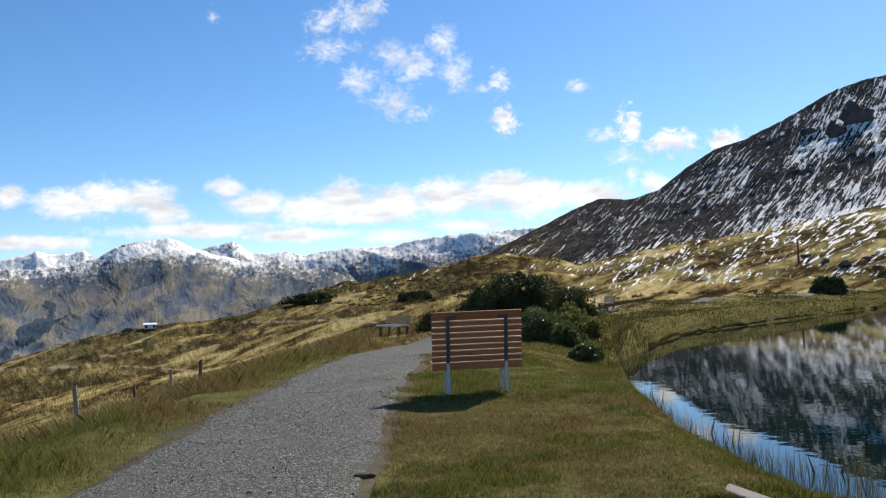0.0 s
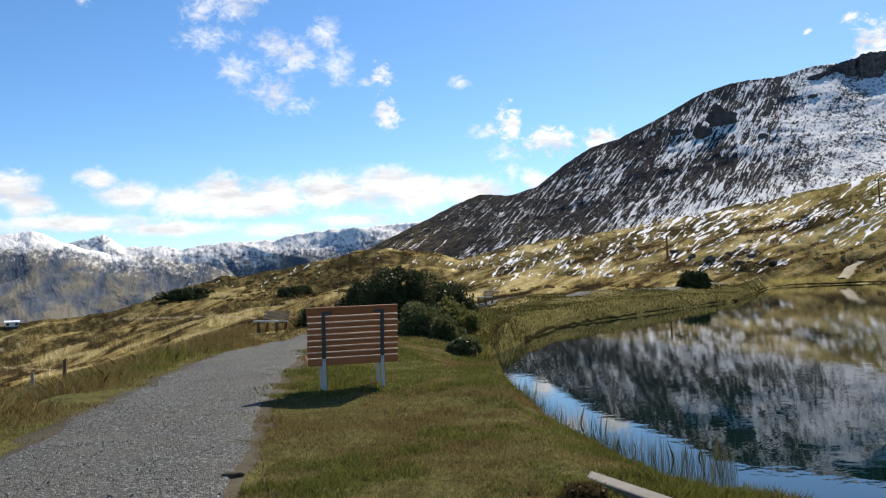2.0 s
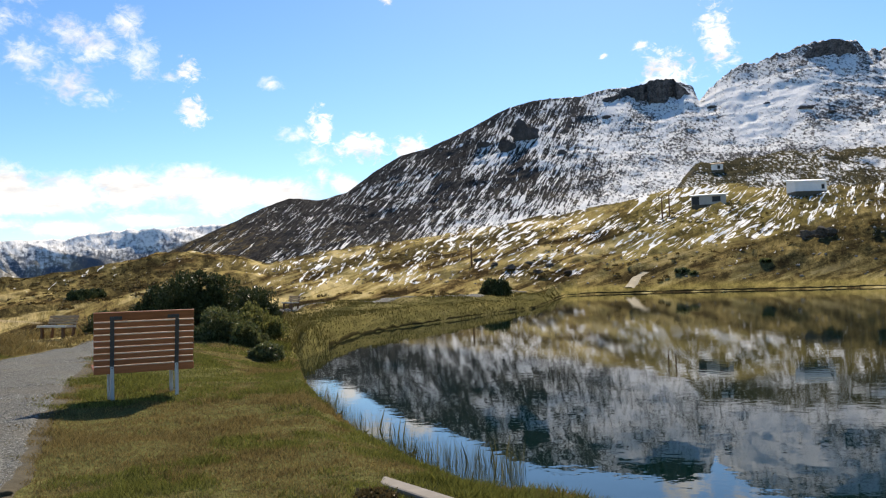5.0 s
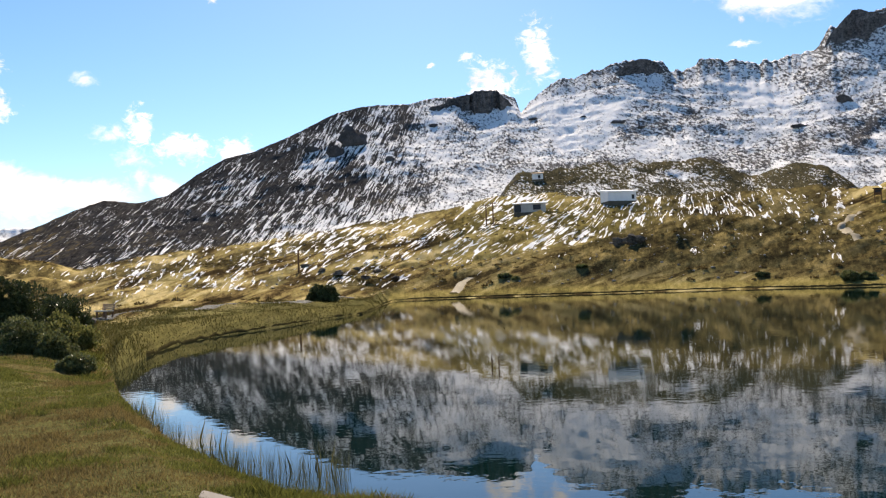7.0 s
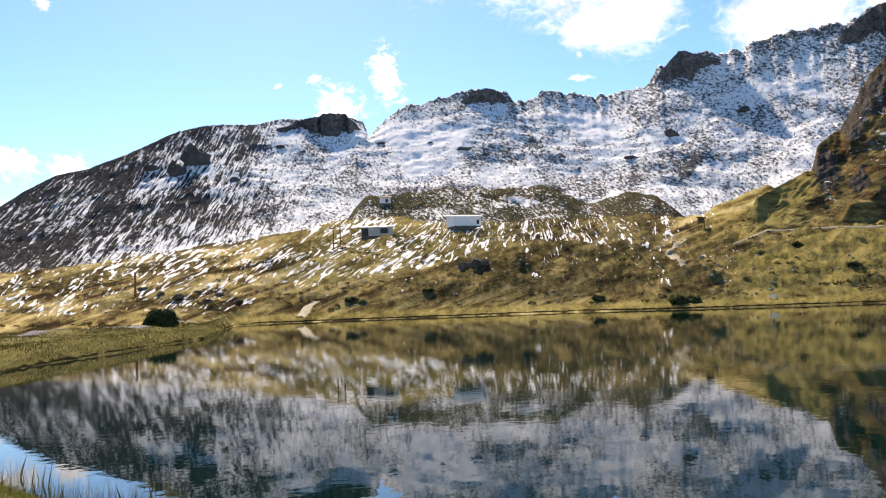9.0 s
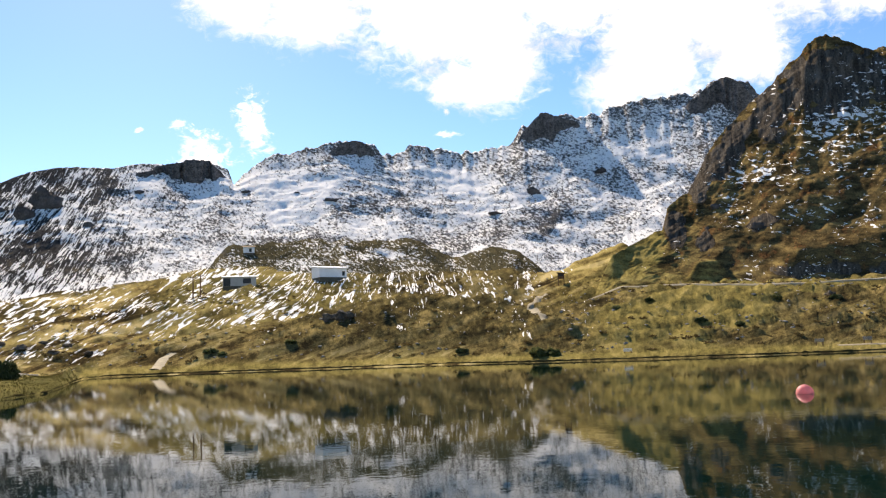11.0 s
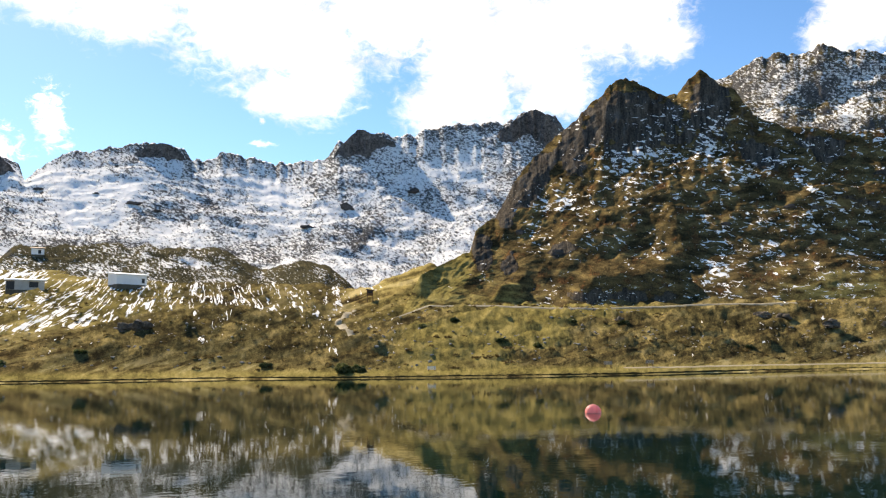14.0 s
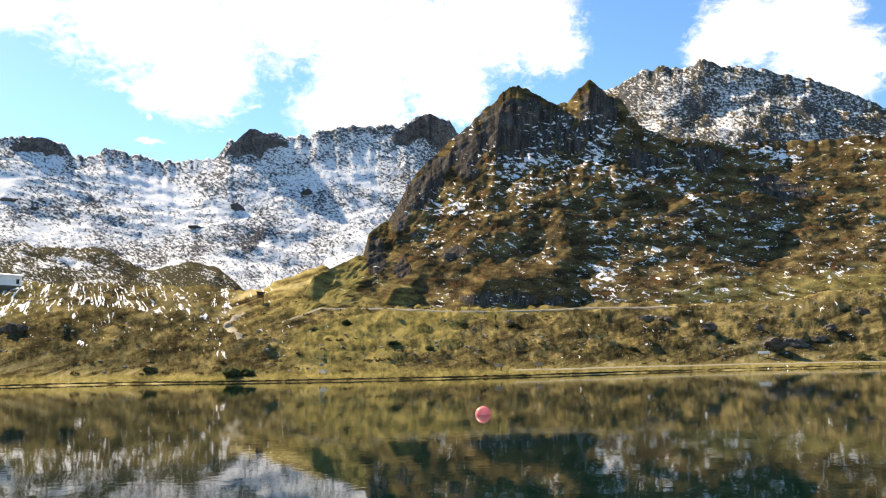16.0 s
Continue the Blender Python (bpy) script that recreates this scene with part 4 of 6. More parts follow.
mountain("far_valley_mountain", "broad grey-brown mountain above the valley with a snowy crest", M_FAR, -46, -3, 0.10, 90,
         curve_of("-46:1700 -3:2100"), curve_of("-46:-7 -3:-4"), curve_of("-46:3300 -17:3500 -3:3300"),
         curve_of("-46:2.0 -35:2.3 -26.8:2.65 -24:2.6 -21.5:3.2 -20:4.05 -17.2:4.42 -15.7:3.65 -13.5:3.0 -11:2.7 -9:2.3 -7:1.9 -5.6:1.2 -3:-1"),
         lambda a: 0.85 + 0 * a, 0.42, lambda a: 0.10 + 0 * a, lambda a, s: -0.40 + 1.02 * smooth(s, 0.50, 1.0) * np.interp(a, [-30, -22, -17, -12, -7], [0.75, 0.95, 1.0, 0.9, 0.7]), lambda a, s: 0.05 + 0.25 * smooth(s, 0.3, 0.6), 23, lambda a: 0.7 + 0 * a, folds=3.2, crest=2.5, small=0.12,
         # the low patch on the right flank paints the blue valley shade
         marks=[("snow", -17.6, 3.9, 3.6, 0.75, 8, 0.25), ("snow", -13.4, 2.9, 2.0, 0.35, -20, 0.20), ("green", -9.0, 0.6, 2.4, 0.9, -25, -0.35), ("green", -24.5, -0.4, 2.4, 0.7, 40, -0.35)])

mountain("moraine_shoulder", "dark heathery moraine shoulder with snow in its hollows", M_MORAINE, 34.2, 60, 0.08, 90,
         curve_of("34:285 60:275"), curve_of("34:3.6 42:4.2 50:3.9 56:2.6 60:1.6"), curve_of("34:330 36:370 42:395 50:390 60:340"),
         curve_of("34.2:3.9 35:5.1 35.8:6.2 36.6:7.1 38:7.1 40:7.25 42.4:7.5 43.2:7.2 44:7.5 45:7.2 46.2:7.4 47:7.15 47.8:7.4 49.3:7.0 50.3:6.3 51.2:5.9 52.4:6.25 54.2:6.6 55.4:6.2 56.3:5.6 57:4.9 58:4.2 60:3.0"),
         lambda a: 0.8 + 0 * a, 0.9, lambda a: 0.16 + 0 * a, lambda a, s: np.interp(a, [36, 49, 51, 58], [0.42, 0.42, 0.36, 0.38]) - 0.02 * s, lambda a, s: 0.10 + 0 * a, 31, crest=1.0, streaky=lambda a: 0.15 + 0 * a,
         marks=[("snow", 46.5, 6.3, 1.4, 0.3, 0, 0.2), ("snow", 50.8, 5.6, 0.5, 0.6, 40, 0.12), ("snow", 41.0, 5.9, 1.8, 0.25, 0, 0.16), ("green", 48.3, 5.6, 1.8, 0.7, -25, 0.2)])


def summit_crag(az0, az1, deep, seed, label, skew=1.0):
    """A dark block of rock standing proud of the crest, its foot sunk in the slope."""
    win = lambda a: np.clip(np.sin(np.pi * np.clip((a - az0) / (az1 - az0), 0, 1) ** skew), 0, 1) ** 0.45
    rr = RIDGE_R
    front = lambda a: rr(a) * (0.985 - deep * win(a) * (0.75 + 0.7 * fbm(a * 0.8, a * 0 + seed, 4, 0.6, seed + 3)))
    return mountain("summit_crag", label, M_CLIFF, az0, az1, 0.05, 40,
                    lambda a: front(a) - 16 * AWAY, lambda a: RIDGE_TOP(a) - 3.6, front, lambda a: RIDGE_TOP(a) + 0.10 - 1.5 * (1 - win(a)),
                    lambda a: 0.9 + 0 * a, 0.55, lambda a: 0.20 + 0 * a, lambda a, s: 0.42 - 0.1 * s, lambda a, s: -0.6 + 0 * a, seed, folds=0.8, crest=1.0, back=4.5)


for a0, a1, d, sd, sk in ((29.6, 37.0, 0.06, 42, 1.5), (42.6, 46.65, 0.022, 44, 1.2), (55.3, 60.6, 0.026, 46, 0.8), (66.2, 70.9, 0.04, 48, 1.3)):
    summit_crag(a0, a1, d, sd, "dark broken rock crag on the snowy crest", sk)

# ---- helpers for things ----


def raw(bm, name, mat, smooth_faces=False):
    me = bpy.data.meshes.new(name)
    bm.to_mesh(me)
    bm.free()
    if smooth_faces:
        me.polygons.foreach_set("use_smooth", np.ones(len(me.polygons), dtype=bool))
    me.materials.append(mat)
    return me


def part(name, bm, mat, parent=None, label="", smooth_faces=False):
    ob = new(name, raw(bm, name, mat, smooth_faces))
    if parent:
        ob.parent = parent
    if label:
        tagged(ob, label)
    return ob


def thing(name, m, label, category, group=""):
    ob = new(name)
    ob.empty_display_size = 0.2
    ob.matrix_world = m
    return tagged(ob, label, category, group)


def box(size, at=(0, 0, 0), rot=(0, 0, 0), bevel=0.0, bm=None):
    bm = bm or bmesh.new()
    made = bmesh.ops.create_cube(bm, size=1)["verts"]
    bmesh.ops.scale(bm, vec=size, verts=made)
    if bevel:
        edges = list({e for v in made for e in v.link_edges})
        made = list({v for f in bmesh.ops.bevel(bm, geom=edges, offset=bevel, segments=2, affect="EDGES", profile=0.5)["faces"] for v in f.verts} | {v for v in made if v.is_valid})
    bmesh.ops.transform(bm, matrix=pose(*at, *rot), verts=made)
    return bm


def rod(r0, r1, length, at=(0, 0, 0), rot=(0, 0, 0), sides=10, bm=None):
    """A tapered round bar standing on at."""
    bm = bm or bmesh.new()
    made = bmesh.ops.create_cone(bm, cap_ends=True, segments=sides, radius1=r0, radius2=r1, depth=length)["verts"]
    bmesh.ops.translate(bm, vec=(0, 0, length / 2), verts=made)
    bmesh.ops.transform(bm, matrix=pose(*at, *rot), verts=made)
    return bm


def lump(rx, ry, rz, seed, rough=0.25, subdiv=3, bm=None, at=(0, 0, 0)):
    """A weathered stone."""
    bm = bm or bmesh.new()
    made = bmesh.ops.create_icosphere(bm, subdivisions=subdiv, radius=1)["verts"]
    for v in made:
        d = noise.fractal(v.co * 1.1 + Vector((seed * 7.1, seed * 3.3, 0)), 0.9, 2.0, 4)
        c = noise.cell(v.co * 1.4 + Vector((seed, 0, 0)))
        v.co *= 1 + rough * d + rough * 0.35 * (c - 0.5)
        v.co = Vector((v.co.x * rx + at[0], v.co.y * ry + at[1], max(v.co.z, -0.6) * rz + at[2]))
    return bm


def place(az, r, z=None, turn=0.0):
    """A pose on the ground at a bearing and distance from the viewpoint."""
    x, y = r * math.sin(radians(az)), r * math.cos(radians(az))
    return pose(x, y, under(x, y) if z is None else z, 0, 0, turn)


def strip(name, label, line, mat, lift=0.03, cross=6, ragged=0.12, seed=0, category="path"):
    """A trodden strip laid on the ground; line: points x, y, half width."""
    pts = []
    a = np.array(line, float)
    t = np.concatenate([[0], np.cumsum(np.hypot(*np.diff(a[:, :2], axis=0).T))])
    n = max(12, int(t[-1] / 0.45)) if t[-1] < 90 else 220
    tt = np.linspace(0, t[-1], n)
    # rounded corners
    w = np.linspace(-1, 1, 9) * t[-1] / len(t) * 0.5
    P = np.stack([np.mean([np.interp(np.clip(tt + d, 0, t[-1]), t, a[:, k]) for d in w], 0) for k in range(3)], 1)
    D = np.gradient(P[:, :2], axis=0)
    D /= np.linalg.norm(D, axis=1)[:, None]
    N = np.stack([-D[:, 1], D[:, 0]], 1)
    X, Y, Z = (np.zeros((n, cross + 1)) for _ in range(3))
    for i in range(n):
        for j in range(cross + 1):
            f = j / cross * 2 - 1
            wob = 1 + (ragged * 3 * float(vnoise(np.array(tt[i] * 1.3 + seed), np.array(j * 9.0 + seed), seed)) if j in (0, cross) else 0)
            X[i, j], Y[i, j] = P[i, :2] + N[i] * P[i, 2] * f * wob
            Z[i, j] = under(X[i, j], Y[i, j]) + lift * (1.0 if 0 < j < cross else -0.6)
    ob = grid_object(name, X, Y, Z, mat)
    return tagged(ob, label, category, kind="structure")


# ---- materials of things ----
M_SLAT = mat_plain("oiled_larch", (0.38, 0.128, 0.048), 0.55, 0, 0.35, 5.0, 0.25, 0.004, 0.35, (0.6, 9, 9))
M_LITEDGE = mat_plain("sunlit_slat_edge", (0.72, 0.58, 0.42), 0.7, 0, 0.15, 8.0, 0.1, 0.002)
M_GREYWOOD = mat_plain("weathered_wood", (0.33, 0.265, 0.195), 0.8, 0, 0.35, 6.0, 0.3, 0.005, 0.2, (8, 8, 0.8))
# pale tone holds the sunlight on the bench seats
M_PALEWOOD = mat_plain("sunlit_bench_wood", (0.74, 0.64, 0.50), 0.75, 0, 0.25, 6.0, 0.3, 0.005, 0.2, (1, 8, 8))
M_TANWOOD = mat_plain("tan_bench_wood", (0.46, 0.29, 0.16), 0.75, 0, 0.25, 6.0, 0.3, 0.005, 0.2, (1, 8, 8))
M_BROWNWOOD = mat_plain("brown_wood", (0.16, 0.085, 0.045), 0.75, 0, 0.35, 6.0, 0.3, 0.005, 0.2, (6, 6, 1))
M_GALV = mat_plain("galvanised_steel", (0.42, 0.44, 0.46), 0.5, 0.6, 0.15, 14.0, 0.05, 0.002, 0.5)
M_DARKMETAL = mat_plain("dark_bracket_steel", (0.09, 0.09, 0.095), 0.5, 0.5, 0.2, 10.0, 0.05, 0.002)
M_CONCRETE = mat_plain("concrete", (0.215, 0.19, 0.16), 0.9, 0, 0.22, 7.0, 0.35, 0.006, 0.2)
M_STONE = mat_plain("grey_boulder", (0.125, 0.10, 0.076), 0.9, 0, 0.6, 2.5, 0.6, 0.08, 0.2)
M_SOIL = mat_plain("bare_soil", (0.085, 0.070, 0.043), 0.95, 0, 0.4, 9.0, 0.5, 0.02, 0.1)
M_WHITEWALL = mat_plain("white_render", (0.80, 0.80, 0.80), 0.8, 0, 0.08, 1.5, 0.1, 0.01)
M_GREYWALL = mat_plain("grey_board_wall", (0.40, 0.38, 0.35), 0.85, 0, 0.15, 1.2, 0.2, 0.02)
M_METALROOF = mat_plain("snowy_sheet_roof", (0.80, 0.82, 0.85), 0.6, 0, 0.08, 0.8, 0.1, 0.02)
M_DARKGAP = mat_plain("dark_opening", (0.03, 0.032, 0.035), 0.6, 0, 0.2, 2.0, 0.1, 0.01)
M_LOWWALL = mat_plain("dark_plinth_boards", (0.10, 0.085, 0.062), 0.85, 0, 0.3, 2.0, 0.2, 0.02)
M_TRAIL = mat_plain("pale_trail_gravel", (0.36, 0.30, 0.20), 0.95, 0, 0.25, 1.5, 0.4, 0.02, 0.1)
M_BLADE = mat_leaf("grass_blades", (0.050, 0.056, 0.013), (0.225, 0.225, 0.055), 0.6, 0.30)
# darker than the turf blades, with the sedge's shaded sides painted in
M_RANK = mat_leaf("rank_sedge_blades", (0.052, 0.046, 0.014), (0.135, 0.118, 0.036), 0.65, 0.25)
M_DRYBLADE = mat_leaf("dry_grass_blades", (0.080, 0.060, 0.024), (0.33, 0.245, 0.095), 0.65, 0.28)
M_REED = mat_leaf("reed_stems", (0.040, 0.046, 0.016), (0.13, 0.120, 0.048), 0.6, 0.3)
M_PINE = mat_leaf("dwarf_pine_needles", (0.028, 0.040, 0.016), (0.085, 0.098, 0.040), 0.5, 0.15)
M_SHRUB = mat_leaf("shrub_leaves", (0.050, 0.066, 0.020), (0.17, 0.17, 0.070), 0.4, 0.3, 0.15)
M_HEATH = mat_leaf("heath_tufts", (0.06, 0.045, 0.018), (0.16, 0.11, 0.042), 0.7, 0.2)
M_TWIG = mat_plain("twig_bark", (0.055, 0.042, 0.032), 0.9, 0, 0.3, 12.0, 0.4, 0.01)

# ---- where a line of sight meets the ground ----
from_eye = Vector((0.1, 0, EYE))


def seen_at(az, el):
    d = Vector((math.sin(radians(az)) * math.cos(radians(el)), math.cos(radians(az)) * math.cos(radians(el)), math.sin(radians(el))))
    hit = GROUND_TREE.ray_cast(from_eye + d * 3, d)
    return hit[0] if hit[0] else from_eye + d * 250


# ---- paths ----
strip("path_verge", "trodden brown soil along the edges of the gravel path", [(-1.7, -9, 1.48), (-1.75, 0, 1.48), (-1.8, 7, 1.42), (-1.9, 12, 1.43), (-1.7, 20, 1.4), (-0.9, 28, 1.35), (0.6, 35, 1.2)], M_SOIL, 0.02, 12, 0.12, 13)
strip("path", "grey gravel footpath curving round the lake", [(-1.7, -9, 1.35), (-1.75, 0, 1.35), (-1.8, 7, 1.28), (-1.9, 12, 1.25), (-1.7, 20, 1.25), (-0.9, 28, 1.2), (0.6, 35, 1.1), (3.5, 43, 1.1),
      (7.5, 50.5, 1.1), (11.6, 57, 1.1), (17, 60.5, 1.1), (24, 67, 1.1), (33, 77, 1.1), (44, 93, 1.0)], M_GRAVEL, 0.035, 12, 0.09, 3)
ring = lambda a, r: (r * math.sin(radians(a)), r * math.cos(radians(a)))
strip("lakeside_path", "pale trodden path along the far lake shore", [(*ring(a, float(FAR_SHORE(a)) + 5.0), 0.55) for a in np.arange(74, 111, 2.0)], M_TRAIL, 0.08, 4, 0.05, 5)
strip("hillside_trail", "pale trail cut across the foot of the crag", [(*ring(a, float(KNOLL_R(a)) - 1.8), 1.0) for a in np.arange(59.5, 86, 1.5)], M_TRAIL, 0.24, 4, 0.06, 6)
strip("meadow_path", "short pale path climbing the meadow from the lake", [(*seen_at(a, e).xy, 0.95) for a, e in ((32.1, -0.62), (32.5, -0.25), (32.8, 0.15), (33.3, 0.5))], M_TRAIL, 0.16, 4, 0.1, 7)
strip("saddle_path", "pale path over the saddle beside the knoll", [(*seen_at(a, e).xy, 0.9) for a, e in ((57.6, 1.7), (56.6, 2.0), (55.9, 2.4), (56.4, 2.9), (57.3, 3.3))], M_TRAIL, 0.2, 4, 0.1, 8)


# ---- benches ----


def bench_slat(size, at, rot, bench, name="slat", mat=M_SLAT):
    return part(name, box(size, at, rot, min(size) * 0.18), mat, bench)


def tall_bench(m):
    """A high-backed lounge bench: seat and back of broad slats on two bent steel frames."""
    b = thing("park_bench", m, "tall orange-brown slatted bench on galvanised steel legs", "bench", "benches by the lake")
    w = 1.33
    heights = [0.125, 0.073, 0.073, 0.073, 0.073, 0.073, 0.073, 0.073, 0.105]
    z = 1.25
    for i, h in enumerate(heights):
        z0 = z - h / 2
        lean = 14 - i * 0.6
        y = -0.02 - (z0 - 0.42) * math.tan(radians(12))
        bench_slat((w + (0.004 * (i % 3)), 0.035, h), (0.003 * ((i * 7) % 3 - 1), y, z0), (lean, 0, 0.25 * ((i * 5) % 3 - 1)), b, "back_slat")
        if i:
            up_y, up_z = y + 0.004 - (h / 2 + 0.004) * math.sin(radians(lean)), z0 + (h / 2 + 0.004) * math.cos(radians(lean))
            # pale strip painted along the slat for the sunlight on its top
            part("worn_edge", box((w - 0.01, 0.040, 0.013), (0, up_y, up_z), (lean, 0, 0), 0.003), M_LITEDGE, b, "pale strip painted for the sunlit top edge of a slat")
        z -= h + 0.014
    for j in range(5):
        bench_slat((w, 0.085, 0.035), (0, 0.07 + j * 0.098, 0.435 + 0.012 * j), (3, 0, 0), b, "seat_slat")
    for sx in (-0.43, 0.43):
        part("rear_leg", box((0.05, 0.05, 0.58), (sx, -0.045, 0.24), (0, 0, 0), 0.006), M_GALV, b, "galvanised steel leg")
        part("front_leg", box((0.05, 0.05, 0.47), (sx, 0.46, 0.185), (0, 0, 0), 0.006), M_GALV, b, "galvanised steel leg")
        part("seat_bearer", box((0.045, 0.56, 0.045), (sx, 0.22, 0.40), (2, 0, 0), 0.006), M_DARKMETAL, b)
        part("back_bracket", box((0.056, 0.012, 0.78), (sx, -0.128, 0.80), (12, 0, 0), 0.003), M_DARKMETAL, b, "dark steel back strap")
        plate = part("corner_plate", box((0.16, 0.010, 0.05), (sx + (0.05 if sx < 0 else -0.05), -0.194, 1.165), (12, 0, 0), 0.003), M_DARKMETAL, b)
        for k in range(9):
            zz = 1.18 - k * 0.088
            part("bolt", rod(0.009, 0.008, 0.010, (sx, -0.142 - (zz - 0.80) * math.tan(radians(12)), zz), (90, 0, 0), 8), M_DARKMETAL, b)
    return b


def low_bench(m, label, mat=M_GREYWOOD, w=1.6, back=None):
    b = thing("park_bench", m, label, "bench", "benches by the lake")
    for i in range(3):
        part("back_slat", box((w, 0.03, 0.095), (0, -0.06 - 0.035 * i, 0.56 + 0.115 * i), (14, 0, 0), 0.006), back or mat, b)
    for j in range(4):
        part("seat_slat", box((w, 0.10, 0.07), (0, 0.04 + j * 0.115, 0.44), (2, 0, 0), 0.006), mat, b)
    for sx in (-w * 0.36, w * 0.36):
        part("rear_post", box((0.11, 0.08, 0.88), (sx, -0.10, 0.41), (11, 0, 0), 0.008), M_BROWNWOOD, b)
        part("front_post", box((0.12, 0.09, 0.47), (sx, 0.36, 0.195), (0, 0, 0), 0.008), M_BROWNWOOD, b)
        part("bearer", box((0.06, 0.52, 0.06), (sx, 0.15, 0.39), (0, 0, 0), 0.006), M_BROWNWOOD, b)
    return b


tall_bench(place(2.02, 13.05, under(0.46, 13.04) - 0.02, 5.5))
low_bench(place(-3.1, 36.8, None, 125), "low weathered wooden bench beside the gravel path", M_PALEWOOD, 1.95, M_TANWOOD)
low_bench(place(10.65, 55.0, None, 104), "small weathered wooden bench on the grassy lake bank", M_PALEWOOD, 1.6, M_TANWOOD)
for a, e, turn, lab in ((62.1, -0.62, -60, "small pale bench on the far lake shore"), (73.4, -0.55, -75, "grey bench beside the far lakeside path"), (76.0, -0.5, -75, "low dark bench beside the far lakeside path"), (89.8, 0.02, 90, "white bench against a boulder above the shore")):
    p = seen_at(a, e)
    low_bench(pose(p.x, p.y, p.z - (0.25 if a < 63 else 0.0), 0, 0, 180 - a), lab, M_PALEWOOD if a == 62.1 else M_WHITEWALL if a == 89.8 else M_GREYWOOD, 1.1 if a < 89 else 2.0)

# ---- fence posts ----


def fence_post(m, h, label, mat=M_GREYWOOD):
    bm = rod(0.055, 0.045, h, (0, 0, -0.25), (0, 0, 0), 9)
    top = [v for v in bm.verts if v.co.z > h - 0.3]
    for v in top:
        v.co.z += 0.05 * v.co.x / 0.06 + 0.01
    p = thing("fence_post", m, label, "post", "posts of the meadow fence")
    part("stake", bm, mat, p)
    for z in (h - 0.42, h - 0.62):
        part("staple", box((0.012, 0.02, 0.04), (0.06, 0, z), (0, 0, 0), 0.002), M_DARKMETAL, p)
    return p


for a, r, h, tilt, lab, mt in ((-22.7, 18.0, 0.85, -4, "leaning grey wooden fence post in long grass", M_GREYWOOD), (-19.4, 22.5, 0.58, -6, "short brown wooden fence post in long grass", M_BROWNWOOD),
                               (-17.3, 27.0, 0.62, -2, "thin grey wooden fence post in long grass", M_GREYWOOD), (-15.6, 25.0, 0.8, 2, "dark brown wooden fence post at the meadow edge", M_BROWNWOOD)):
    x, y = ring(a, r)
    fence_post(pose(x, y, under(x, y), 0, tilt, 0), h + 0.16, lab, mt)

# ---- slab at the water's edge ----
slab = thing("concrete_slab", pose(2.31, 5.36, -0.095, 0, 0, 14.5), "pale weathered concrete slab set in the bank", "slab")
bm = bmesh.new()
box((0.165, 2.5, 0.16), (0, 0, 0), (0, 0, 0), 0.018, bm)
part("slab_block", bm, M_CONCRETE, slab)
clod = new("earth_clod", raw(lump(0.10, 0.06, 0.030, 4, 0.35, 3), "earth_clod", M_SOIL, True))
clod.matrix_world = pose(-0.72, 7.25, under(-0.72, 7.25) + 0.02)
tagged(clod, "dark clod of earth and turf at the path edge", "earth")

# ---- buoy ----
M_BUOY = mat_leaf("faded_pink_plastic", (0.92, 0.42, 0.38), (0.95, 0.50, 0.46), 0.4, 0.5)
buoy = thing("buoy", pose(*ring(72.5, 35.0), WATER + 0.01), "faded pink ball buoy floating on the lake", "buoy")
bm = bmesh.new()
bmesh.ops.create_uvsphere(bm, u_segments=40, v_segments=24, radius=0.31)
part("ball", bm, M_BUOY, buoy, "", True)
bm = bmesh.new()
bmesh.ops.create_cone(bm, cap_ends=True, segments=40, radius1=0.315, radius2=0.315, depth=0.02)
part("seam", bm, M_BUOY, buoy, "raised moulding seam")
part("eye_lug", rod(0.03, 0.018, 0.03, (0, 0, 0.295), (0, 0, 0), 10), M_BUOY, buoy)

# ---- buildings ----


def hut(m, w, d, h, label, plinth, openings, roof_mat=M_METALROOF, wall_mat=M_WHITEWALL):
    """A small flat-gabled mountain station: plinth, walls, overhanging roof, openings."""
    b = thing("mountain_hut", m, label, "hut", "mountain station huts")
    part("plinth", box((w * 0.985, d * 0.985, plinth + 1.2), (0, 0, plinth / 2 - 0.6), (0, 0, 0), 0.03), M_LOWWALL, b, "dark boarded plinth")
    bm = bmesh.new()
    v = [bm.verts.new(c) for c in ((-w / 2, -d / 2, plinth), (w / 2, -d / 2, plinth), (w / 2, d / 2, plinth), (-w / 2, d / 2, plinth),
                                   (-w / 2, -d / 2, h * 0.80), (w / 2, -d / 2, h * 0.80), (w / 2, d / 2, h), (-w / 2, d / 2, h))]
    for f in ((0, 1, 5, 4), (1, 2, 6, 5), (2, 3, 7, 6), (3, 0, 4, 7), (4, 5, 6, 7), (3, 2, 1, 0)):
        bm.faces.new([v[i] for i in f])
    part("wall", bm, wall_mat, b, "pale rendered wall" if wall_mat is M_WHITEWALL else "grey boarded wall")
    tilt = math.degrees(math.atan2(h * 0.20, d))
    part("roof", box((w + 0.9, d + 1.0, 0.28), (0, 0, h * 0.90 + 0.16), (tilt, 0, 0), 0.05), roof_mat, b, "snow-covered sheet roof")
    for ox, oz, ow, oh, nm in openings:
        o = part(nm, box((ow, 0.12, oh), (ox, -d / 2 - 0.02, oz), (0, 0, 0), 0.015), M_DARKGAP, b, "dark opening")
        part("frame", box((ow + 0.2, 0.10, 0.12), (ox, -d / 2 - 0.04, oz + oh / 2 + 0.05), (0, 0, 0), 0.01), M_GREYWOOD, o)
    return b


